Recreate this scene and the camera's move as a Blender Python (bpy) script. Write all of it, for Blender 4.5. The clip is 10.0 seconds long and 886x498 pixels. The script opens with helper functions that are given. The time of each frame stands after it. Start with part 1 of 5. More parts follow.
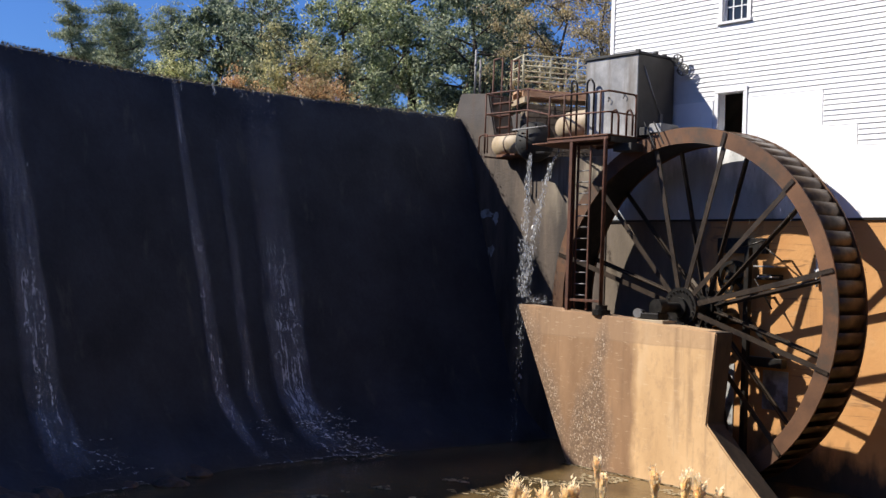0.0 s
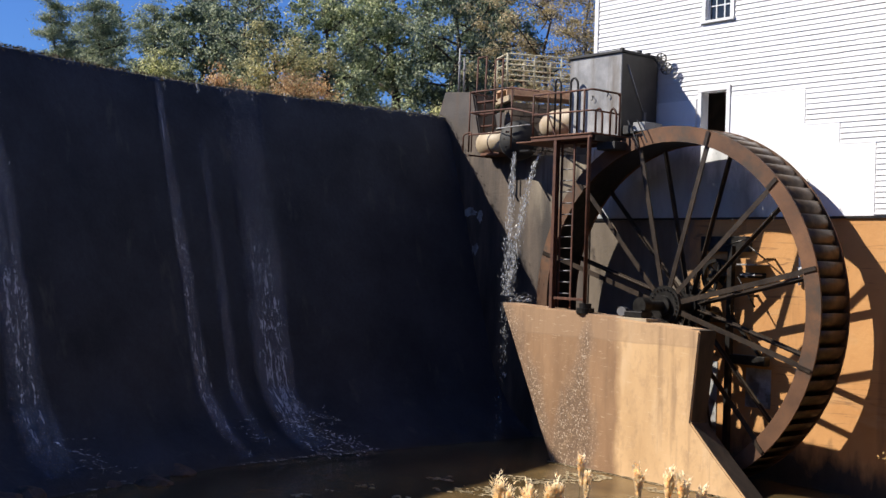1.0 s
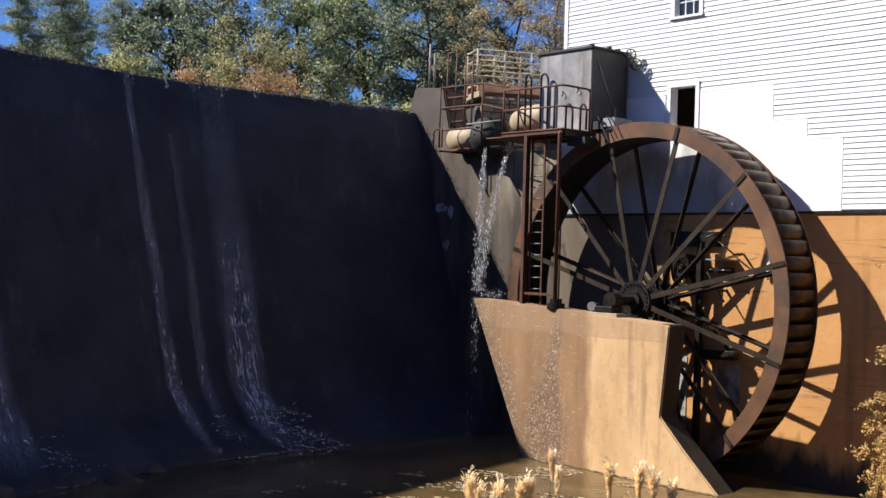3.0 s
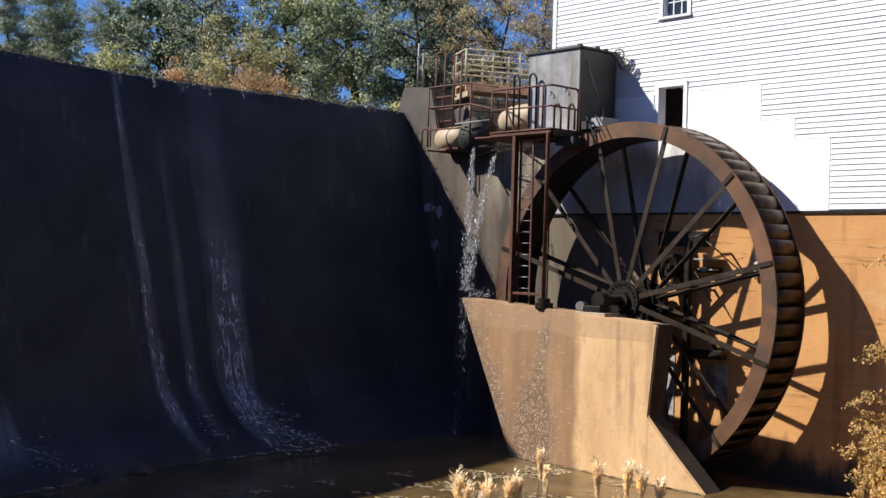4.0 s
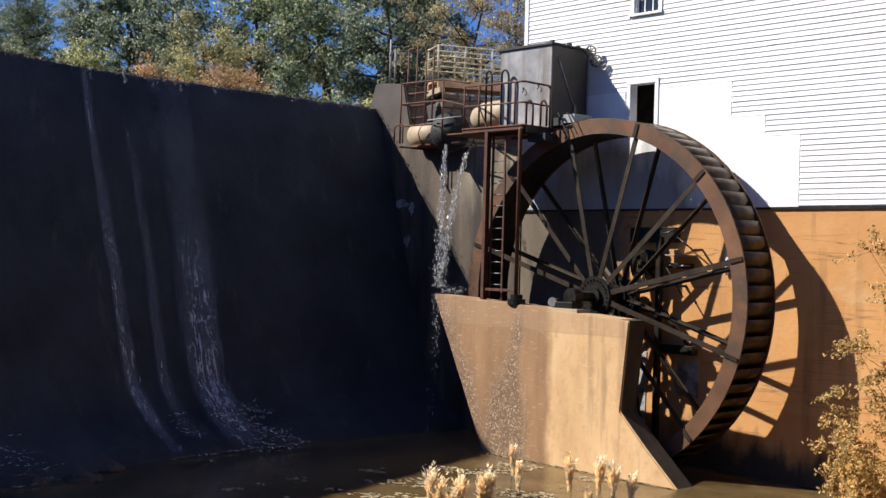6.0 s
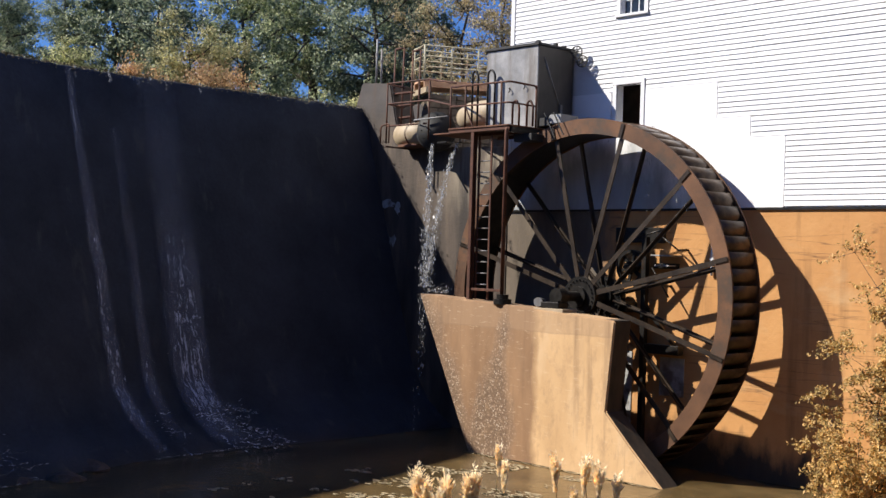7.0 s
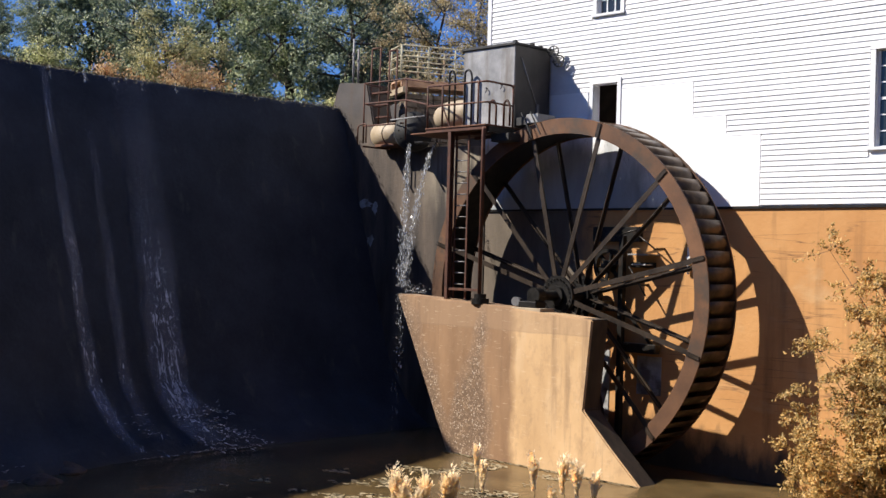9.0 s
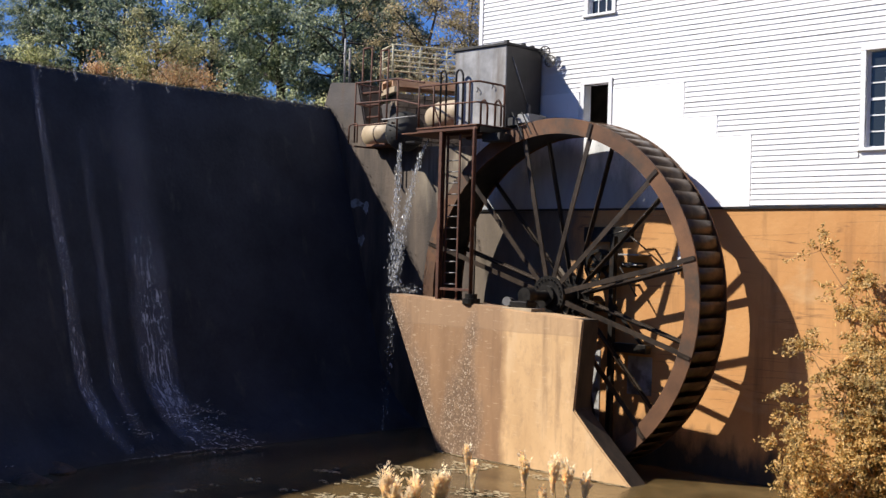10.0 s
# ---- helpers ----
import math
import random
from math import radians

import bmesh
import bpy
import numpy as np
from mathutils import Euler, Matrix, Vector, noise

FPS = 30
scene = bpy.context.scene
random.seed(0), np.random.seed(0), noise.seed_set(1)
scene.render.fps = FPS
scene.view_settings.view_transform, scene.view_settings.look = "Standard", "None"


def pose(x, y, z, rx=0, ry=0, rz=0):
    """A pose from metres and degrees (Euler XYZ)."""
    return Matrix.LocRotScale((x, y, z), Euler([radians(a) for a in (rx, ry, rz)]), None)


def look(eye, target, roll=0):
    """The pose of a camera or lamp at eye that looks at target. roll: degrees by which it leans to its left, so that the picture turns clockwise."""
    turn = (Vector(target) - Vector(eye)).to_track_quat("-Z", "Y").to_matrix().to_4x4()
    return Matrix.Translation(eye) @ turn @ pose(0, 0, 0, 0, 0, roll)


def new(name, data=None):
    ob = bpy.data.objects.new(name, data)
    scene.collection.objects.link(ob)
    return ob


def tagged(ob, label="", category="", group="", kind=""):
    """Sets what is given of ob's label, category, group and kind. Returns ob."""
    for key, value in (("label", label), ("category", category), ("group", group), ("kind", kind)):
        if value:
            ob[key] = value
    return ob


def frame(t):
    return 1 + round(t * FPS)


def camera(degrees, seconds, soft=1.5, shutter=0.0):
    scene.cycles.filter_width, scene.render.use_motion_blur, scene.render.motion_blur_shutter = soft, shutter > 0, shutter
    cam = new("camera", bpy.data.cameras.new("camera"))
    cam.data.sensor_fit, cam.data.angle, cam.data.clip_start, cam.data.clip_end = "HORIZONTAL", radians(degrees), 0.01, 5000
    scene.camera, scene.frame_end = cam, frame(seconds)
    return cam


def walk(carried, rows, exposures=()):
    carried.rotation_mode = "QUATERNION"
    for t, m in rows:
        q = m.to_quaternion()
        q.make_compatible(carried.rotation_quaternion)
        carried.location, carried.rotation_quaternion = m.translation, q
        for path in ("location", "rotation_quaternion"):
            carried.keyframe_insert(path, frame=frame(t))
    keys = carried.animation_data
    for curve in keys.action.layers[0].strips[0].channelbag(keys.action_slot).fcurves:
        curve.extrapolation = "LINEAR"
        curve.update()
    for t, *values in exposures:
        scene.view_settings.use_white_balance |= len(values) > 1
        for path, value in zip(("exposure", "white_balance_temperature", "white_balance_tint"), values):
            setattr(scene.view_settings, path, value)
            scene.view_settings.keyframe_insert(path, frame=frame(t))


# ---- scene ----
SUN_WAY = Vector((1.0, 1.0, -1.22)).normalized()

cam = camera(40.4, 10.0)
PATH = [
    (0.0, pose(0, 0, 5.2, 90.733, -1.925, 51.013)),
    (0.5, pose(0, 0, 5.2, 90.668, -1.911, 50.598)),
    (1.0, pose(0, 0, 5.2, 90.685, -1.880, 50.258)),
    (1.5, pose(0, 0, 5.2, 90.669, -1.838, 49.810)),
    (2.0, pose(0, 0, 5.2, 90.640, -1.753, 49.437)),
    (2.5, pose(0, 0, 5.2, 90.605, -1.700, 49.168)),
    (3.0, pose(0, 0, 5.2, 90.525, -1.733, 48.870)),
    (4.5, pose(0, 0, 5.2, 90.548, -1.717, 48.039)),
    (5.0, pose(0, 0, 5.2, 90.529, -1.680, 47.721)),
    (5.5, pose(0, 0, 5.2, 90.458, -1.633, 47.355)),
    (7.0, pose(0, 0, 5.2, 90.404, -1.737, 46.344)),
    (7.5, pose(0, 0, 5.2, 90.483, -1.691, 46.001)),
    (8.0, pose(0, 0, 5.2, 90.444, -1.597, 45.676)),
    (8.5, pose(0, 0, 5.2, 90.416, -1.567, 45.356)),
    (9.0, pose(0, 0, 5.2, 90.423, -1.525, 45.276)),
    (9.5, pose(0, 0, 5.2, 90.427, -1.513, 45.126)),
    (10.0, pose(0, 0, 5.2, 90.429, -1.601, 44.851)),
]
walk(cam, PATH, [(0, 0.72), (10, 0.72)])

# ---- daylight ----
world = bpy.data.worlds.new("sky")
scene.world = world
world.use_nodes = True
wn = world.node_tree.nodes
sky = wn.new("ShaderNodeTexSky")
sky.sky_type = "NISHITA"
sky.sun_disc = False
sky.sun_elevation = math.asin(-SUN_WAY.z)
sky.sun_rotation = math.atan2(-SUN_WAY.x, -SUN_WAY.y)
sky.air_density, sky.dust_density, sky.ozone_density = 1.0, 0.3, 2.0
wn["Background"].inputs["Strength"].default_value = 0.074
tint = wn.new("ShaderNodeMix")
tint.data_type, tint.blend_type = "RGBA", "MULTIPLY"
tint.inputs[0].default_value, tint.inputs[7].default_value = 1.0, (0.32, 0.54, 1.00, 1)
world.node_tree.links.new(sky.outputs[0], tint.inputs[6])
world.node_tree.links.new(tint.outputs[2], wn["Background"].inputs["Color"])
sun_data = bpy.data.lights.new("sun", "SUN")
sun_data.energy, sun_data.angle, sun_data.color = 5.0, radians(0.6), (1.0, 0.93, 0.83)
sun = new("sun", sun_data)
sun.matrix_world = look((0, 0, 60), Vector((0, 0, 60)) + SUN_WAY)


# ---- materials ----
def nodes_of(name):
    m = bpy.data.materials.new(name)
    m.use_nodes = True
    t = m.node_tree
    return m, t, t.nodes["Principled BSDF"]


def add(t, kind, **kw):
    n = t.nodes.new(kind)
    for k, v in kw.items():
        n.inputs[k.replace("_", " ")].default_value = v
    return n


def place(t, scale=(1, 1, 1)):
    m = t.nodes.new("ShaderNodeMapping")
    m.inputs["Scale"].default_value = scale
    g = t.nodes.new("ShaderNodeNewGeometry")
    t.links.new(g.outputs["Position"], m.inputs["Vector"])
    return m.outputs[0]


def noise_at(t, scale, detail=6, stretch=(1, 1, 1), rough=0.6):
    n = add(t, "ShaderNodeTexNoise", Scale=scale, Detail=detail, Roughness=rough)
    t.links.new(place(t, stretch), n.inputs["Vector"])
    return n.outputs["Fac"]


def ramp(t, fac, stops):
    r = t.nodes.new("ShaderNodeValToRGB")
    e = r.color_ramp.elements
    while len(e) < len(stops):
        e.new(0.5)
    for k, (p, c) in zip(e, stops):
        k.position = p
        k.color = (*c, 1) if len(c) == 3 else c
    t.links.new(fac, r.inputs[0])
    return r.outputs[0]


def mix(t, fac, a, b, kind="MIX"):
    n = t.nodes.new("ShaderNodeMix")
    n.data_type, n.blend_type = "RGBA", kind
    for sock, v in ((n.inputs[0], fac), (n.inputs[6], a), (n.inputs[7], b)):
        if isinstance(v, bpy.types.NodeSocket):
            t.links.new(v, sock)
        elif isinstance(v, tuple):
            sock.default_value = (*v, 1)
        else:
            sock.default_value = v
    return n.outputs[2]


def bump(t, bsdf, fac, strength=0.3, distance=0.02):
    b = add(t, "ShaderNodeBump", Strength=strength, Distance=distance)
    t.links.new(fac, b.inputs["Height"])
    t.links.new(b.outputs[0], bsdf.inputs["Normal"])


def surface(name, dark, light, rough=0.8, scale=2.0, stain=None, stain_amount=(0.55, 0.7), streaks=0.0,
            grain=40.0, relief=0.3, depth=0.01, metal=0.0, piece=0.0):
    """Two scales of tone, an optional stain colour in patches or in runs down the face, and a fine relief."""
    m, t, b = nodes_of(name)
    big = noise_at(t, scale)
    c = ramp(t, big, [(0.3, dark), (0.7, light)])
    fine = noise_at(t, grain, 4)
    c = mix(t, 0.35, c, ramp(t, fine, [(0.25, (0.45, 0.45, 0.45)), (0.75, (1.0, 1.0, 1.0))]), "MULTIPLY")
    if stain:
        run = noise_at(t, 1.6, 7, (1, 1, 0.12) if streaks else (1, 1, 1), 0.65)
        c = mix(t, ramp(t, run, [(stain_amount[0], (0, 0, 0)), (stain_amount[1], (1, 1, 1))]), c, stain)
    if piece:
        info = t.nodes.new("ShaderNodeObjectInfo")
        c = mix(t, 1.0, c, ramp(t, info.outputs["Random"], [(0, (1 - piece,) * 3), (1, (1, 1, 1))]), "MULTIPLY")
    t.links.new(c, b.inputs["Base Color"])
    b.inputs["Roughness"].default_value = rough
    b.inputs["Metallic"].default_value = metal
    bump(t, b, fine, relief, depth)
    return m


def leaf_material(name, a, b_, c_=None, through_light=0.4, gain=1.0, even=False):
    m, t, b = nodes_of(name)
    g = t.nodes.new("ShaderNodeNewGeometry")
    stops = [(0.0, a), (0.6, b_)] + ([(1.0, c_)] if c_ else [])
    col = ramp(t, g.outputs["Random Per Island"], stops)
    tone = noise_at(t, 12 if even else 0.35, 3)
    col = mix(t, 1.0, col, ramp(t, tone, [(0.3, (0.7 * gain, 0.75 * gain, 0.75 * gain)), (0.7, (1.2 * gain, 1.15 * gain, gain))]), "MULTIPLY")
    t.links.new(col, b.inputs["Base Color"])
    b.inputs["Roughness"].default_value = 0.55
    tr = t.nodes.new("ShaderNodeBsdfTranslucent")
    t.links.new(col, tr.inputs["Color"])
    mx = t.nodes.new("ShaderNodeMixShader")
    mx.inputs[0].default_value = through_light
    t.links.new(b.outputs[0], mx.inputs[1])
    t.links.new(tr.outputs[0], mx.inputs[2])
    t.links.new(mx.outputs[0], t.nodes["Material Output"].inputs["Surface"])
    return m


def add_wobble(t, value):
    """The value with an uneven edge of about half a metre."""
    n = t.nodes.new("ShaderNodeMath")
    n.operation = "MULTIPLY_ADD"
    t.links.new(noise_at(t, 1.4, 6, (1, 1, 0.4)), n.inputs[0])
    n.inputs[1].default_value = 2.4
    t.links.new(value, n.inputs[2])
    k = t.nodes.new("ShaderNodeMath")
    k.operation = "SUBTRACT"
    t.links.new(n.outputs[0], k.inputs[0])
    k.inputs[1].default_value = 1.2
    return k.outputs[0]


def calc(t, op, a, b=0.0):
    """One arithmetic node; a and b are sockets or numbers."""
    n = t.nodes.new("ShaderNodeMath")
    n.operation = op
    for sock, v in zip(n.inputs, (a, b)):
        if isinstance(v, bpy.types.NodeSocket):
            t.links.new(v, sock)
        else:
            sock.default_value = v
    return n.outputs[0]


def between(t, value, lo, hi):
    """0 at lo, 1 at hi, held beyond."""
    n = add(t, "ShaderNodeMapRange", From_Min=lo, From_Max=hi)
    t.links.new(value, n.inputs[0])
    return n.outputs[0]


def pier_material():
    """Buff concrete: a cream repaired half, a duller half with pebbles laid bare, form lines and shade painted on the
    wheel side.
    """
    m, t, b = nodes_of("buff_concrete")
    sep = t.nodes.new("ShaderNodeSeparateXYZ")
    t.links.new(place(t), sep.inputs[0])
    x, y, z = sep.outputs
    wave = calc(t, "SUBTRACT", noise_at(t, 1.6, 5, (1, 1, 0.5)), 0.5)
    cream = ramp(t, noise_at(t, 0.8, 7, (1, 1, 0.5)), [(0.3, (0.49, 0.308, 0.150)), (0.7, (0.67, 0.445, 0.235))])
    cream = mix(t, ramp(t, noise_at(t, 1.3, 6, (1, 1, 0.25)), [(0.55, (0, 0, 0)), (0.7, (0.5, 0.5, 0.5))]), cream, (0.66, 0.49, 0.31))
    dull = ramp(t, noise_at(t, 1.2, 7, (1, 1, 0.3)), [(0.3, (0.215, 0.120, 0.060)), (0.7, (0.365, 0.215, 0.112))])
    split = between(t, calc(t, "ADD", x, calc(t, "MULTIPLY", wave, 0.5)), -20.72, -20.46)
    c = mix(t, split, dull, cream)
    # the top lift is duller, with a form line under it
    lift = between(t, calc(t, "ADD", z, calc(t, "MULTIPLY", wave, 0.12)), 3.36, 3.42)
    c = mix(t, calc(t, "MULTIPLY", lift, 0.45), c, (0.36, 0.235, 0.140))
    for height in (3.39,):
        near = calc(t, "ABSOLUTE", calc(t, "SUBTRACT", calc(t, "ADD", z, calc(t, "MULTIPLY", wave, 0.10)), height))
        c = mix(t, calc(t, "MULTIPLY", between(t, near, 0.03, 0.0), 0.3), c, (0.22, 0.14, 0.085))
    # pebbles laid bare: a wedge that widens downwards, and the worn end
    drop = calc(t, "SUBTRACT", 3.5, z)
    wedge = calc(t, "ABSOLUTE", calc(t, "ADD", x, calc(t, "ADD", 21.72, calc(t, "MULTIPLY", drop, 0.16))))
    wedge = calc(t, "SUBTRACT", wedge, calc(t, "ADD", 0.08, calc(t, "MULTIPLY", drop, 0.24)))
    bare = between(t, calc(t, "ADD", wedge, calc(t, "MULTIPLY", wave, 1.3)), 0.18, -0.22)
    worn = between(t, calc(t, "ADD", calc(t, "ADD", x, calc(t, "MULTIPLY", calc(t, "SUBTRACT", 4.1, z), -0.5)), calc(t, "MULTIPLY", wave, 1.6)), -24.3, -24.9)
    bare = calc(t, "MAXIMUM", bare, worn)
    cell = add(t, "ShaderNodeTexVoronoi", Scale=21.0)
    t.links.new(place(t), cell.inputs["Vector"])
    cs = t.nodes.new("ShaderNodeSeparateColor")
    t.links.new(cell.outputs["Color"], cs.inputs[0])
    pebble = ramp(t, cs.outputs[0], [(0.0, (0.10, 0.066, 0.044)), (0.4, (0.23, 0.150, 0.098)), (0.75, (0.38, 0.27, 0.18)), (1.0, (0.60, 0.50, 0.39))])
    pebble = mix(t, between(t, cell.outputs["Distance"], 0.40, 0.58), pebble, (0.15, 0.100, 0.066))
    c = mix(t, calc(t, "MULTIPLY", bare, 0.85), c, pebble)
    # runs
    runs = ramp(t, noise_at(t, 2.4, 7, (1, 1, 0.07)), [(0.54, (0, 0, 0)), (0.70, (0.6, 0.6, 0.6))])
    c = mix(t, runs, c, (0.17, 0.10, 0.058))
    # mottling and old trowel marks
    c = mix(t, ramp(t, noise_at(t, 4.5, 6, (1, 1, 0.6), 0.7), [(0.5, (0, 0, 0)), (0.68, (0.45, 0.45, 0.45))]), c, (0.30, 0.19, 0.105))
    c = mix(t, ramp(t, noise_at(t, 6.0, 5, (0.5, 1, 2.2), 0.65), [(0.58, (0, 0, 0)), (0.7, (0.4, 0.4, 0.4))]), c, (0.70, 0.53, 0.35))
    # shade painted as near-black on the end face towards the wheel
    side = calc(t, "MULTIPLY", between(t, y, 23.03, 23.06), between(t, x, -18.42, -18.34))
    shade_tone = ramp(t, noise_at(t, 3.0, 6, (1, 1, 0.3)), [(0.3, (0.022, 0.018, 0.013)), (0.7, (0.075, 0.052, 0.034))])
    c = mix(t, side, c, shade_tone)
    t.links.new(c, b.inputs["Base Color"])
    t.links.new(ramp(t, bare, [(0, (0.85, 0.85, 0.85)), (1, (0.5, 0.5, 0.5))]), b.inputs["Roughness"])
    high = calc(t, "ADD", calc(t, "MULTIPLY", noise_at(t, 14, 5), 0.6), calc(t, "MULTIPLY", bare, calc(t, "SUBTRACT", 0.5, calc(t, "MULTIPLY", cell.outputs["Distance"], 0.9))))
    bump(t, b, high, 0.35, 0.008)
    return m


def stucco_material():
    """Ochre render with cracks along the courses, brown runs and paler worn patches."""
    m, t, b = nodes_of("ochre_rendered_foundation")
    c = ramp(t, noise_at(t, 0.5, 6), [(0.3, (0.44, 0.205, 0.066)), (0.7, (0.57, 0.305, 0.116))])
    c = mix(t, ramp(t, noise_at(t, 1.5, 7, (1, 1, 0.1)), [(0.56, (0, 0, 0)), (0.72, (0.75, 0.75, 0.75))]), c, (0.21, 0.105, 0.042))
    c = mix(t, ramp(t, noise_at(t, 0.9, 6, (0.5, 1, 1.2)), [(0.55, (0, 0, 0)), (0.7, (0.6, 0.6, 0.6))]), c, (0.53, 0.36, 0.19))
    crack = ramp(t, noise_at(t, 1.0, 4, (0.16, 1, 2.6), 0.45), [(0.488, (0, 0, 0)), (0.5, (0.8, 0.8, 0.8)), (0.512, (0, 0, 0))])
    broken = ramp(t, noise_at(t, 0.8, 3), [(0.45, (0, 0, 0)), (0.6, (1, 1, 1))])
    c = mix(t, mix(t, 1.0, crack, broken, "MULTIPLY"), c, (0.15, 0.075, 0.035))
    # shade in the wheel pit painted in: the wall's left side and its foot
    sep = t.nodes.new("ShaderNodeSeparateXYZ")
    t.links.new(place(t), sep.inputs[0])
    shade_tone = ramp(t, noise_at(t, 1.3, 6, (1, 1, 0.3)), [(0.3, (0.022, 0.018, 0.013)), (0.7, (0.07, 0.052, 0.036))])
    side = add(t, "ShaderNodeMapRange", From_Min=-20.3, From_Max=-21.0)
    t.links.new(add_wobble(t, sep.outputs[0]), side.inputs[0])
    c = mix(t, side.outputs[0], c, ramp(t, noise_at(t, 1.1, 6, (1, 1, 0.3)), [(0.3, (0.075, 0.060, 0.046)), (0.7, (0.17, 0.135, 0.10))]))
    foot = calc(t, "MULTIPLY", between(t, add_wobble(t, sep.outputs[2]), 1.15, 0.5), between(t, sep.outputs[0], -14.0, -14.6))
    c = mix(t, foot, c, shade_tone)
    t.links.new(c, b.inputs["Base Color"])
    b.inputs["Roughness"].default_value = 0.9
    bump(t, b, noise_at(t, 9, 6), 0.5, 0.02)
    return m


def shaded_sheet_material():
    """White sheet metal, with grime and the shade behind the wheel painted in as grey."""
    m, t, b = nodes_of("white_sheet_metal")
    c = ramp(t, noise_at(t, 1.2, 6), [(0.3, (0.76, 0.77, 0.79)), (0.7, (0.84, 0.84, 0.85))])
    c = mix(t, ramp(t, noise_at(t, 1.6, 7, (1, 1, 0.12)), [(0.66, (0, 0, 0)), (0.85, (0.8, 0.8, 0.8))]), c, (0.62, 0.52, 0.42))
    # round grey patch: shade seen through the wheel, painted in with grime
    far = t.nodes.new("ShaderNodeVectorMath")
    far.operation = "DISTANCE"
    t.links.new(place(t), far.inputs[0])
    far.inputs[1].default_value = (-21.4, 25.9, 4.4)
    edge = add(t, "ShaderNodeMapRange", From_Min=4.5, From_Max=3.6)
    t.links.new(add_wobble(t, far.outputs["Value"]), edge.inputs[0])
    grime_shade = ramp(t, noise_at(t, 1.3, 6, (1, 1, 0.3)), [(0.3, (0.20, 0.22, 0.22)), (0.7, (0.37, 0.385, 0.395))])
    c = mix(t, edge.outputs[0], c, grime_shade)
    t.links.new(c, b.inputs["Base Color"])
    b.inputs["Roughness"].default_value = 0.5
    bump(t, b, noise_at(t, 6, 3), 0.08, 0.004)
    return m


def wing_material():
    """Grey concrete, brown and dark where leaks keep it wet below the pipe, the dam's shadow painted in with it."""
    m, t, b = nodes_of("grey_stained_concrete")
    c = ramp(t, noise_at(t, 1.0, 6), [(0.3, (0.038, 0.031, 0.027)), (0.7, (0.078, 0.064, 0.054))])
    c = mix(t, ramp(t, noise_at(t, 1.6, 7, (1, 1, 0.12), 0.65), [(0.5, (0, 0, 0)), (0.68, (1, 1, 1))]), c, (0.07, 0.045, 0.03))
    sep = t.nodes.new("ShaderNodeSeparateXYZ")
    t.links.new(place(t), sep.inputs[0])
    # this dark ramp also paints the dam's shadow onto the abutment
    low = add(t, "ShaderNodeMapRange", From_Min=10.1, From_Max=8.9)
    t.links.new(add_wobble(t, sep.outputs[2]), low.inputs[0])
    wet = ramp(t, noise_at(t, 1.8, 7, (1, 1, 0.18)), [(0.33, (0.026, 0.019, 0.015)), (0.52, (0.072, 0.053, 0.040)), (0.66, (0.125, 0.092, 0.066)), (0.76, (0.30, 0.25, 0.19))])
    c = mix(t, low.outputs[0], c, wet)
    pale = calc(t, "MULTIPLY", between(t, add_wobble(t, sep.outputs[2]), 6.3, 8.0), between(t, add_wobble(t, sep.outputs[0]), -27.8, -26.2))
    pale = calc(t, "MULTIPLY", pale, between(t, noise_at(t, 2.6, 7, (1, 1, 0.12)), 0.36, 0.56))
    c = mix(t, calc(t, "MULTIPLY", pale, 0.9), c, (0.27, 0.225, 0.165))
    t.links.new(c, b.inputs["Base Color"])
    b.inputs["Roughness"].default_value = 0.7
    bump(t, b, noise_at(t, 14, 5), 0.5, 0.02)
    return m


def water_material(name, deep, rough, ripple, scale, stretch=(1, 1, 1)):
    m, t, b = nodes_of(name)
    c = ramp(t, noise_at(t, 0.5, 5), [(0.35, tuple(0.7 * v for v in deep)), (0.7, tuple(2.0 * v for v in deep))])
    t.links.new(c, b.inputs["Base Color"])
    b.inputs["Roughness"].default_value = rough
    b.inputs["IOR"].default_value = 1.33
    bump(t, b, noise_at(t, scale, 5, stretch), ripple, 0.03)
    return m


def stream_material():
    m, t, b = nodes_of("white_water")
    g = t.nodes.new("ShaderNodeNewGeometry")
    t.links.new(ramp(t, g.outputs["Random Per Island"], [(0, (0.25, 0.27, 0.30)), (1, (0.75, 0.77, 0.80))]), b.inputs["Base Color"])
    b.inputs["Roughness"].default_value = 0.2
    b.inputs["IOR"].default_value = 1.33
    clear = t.nodes.new("ShaderNodeBsdfTransparent")
    mx = t.nodes.new("ShaderNodeMixShader")
    t.links.new(ramp(t, g.outputs["Random Per Island"], [(0, (0.93, 0.93, 0.93)), (0.7, (0.80, 0.80, 0.80)), (0.93, (0.5, 0.5, 0.5)), (1, (0.1, 0.1, 0.1))]), mx.inputs[0])
    t.links.new(b.outputs[0], mx.inputs[1])
    t.links.new(clear.outputs[0], mx.inputs[2])
    t.links.new(mx.outputs[0], t.nodes["Material Output"].inputs["Surface"])
    return m


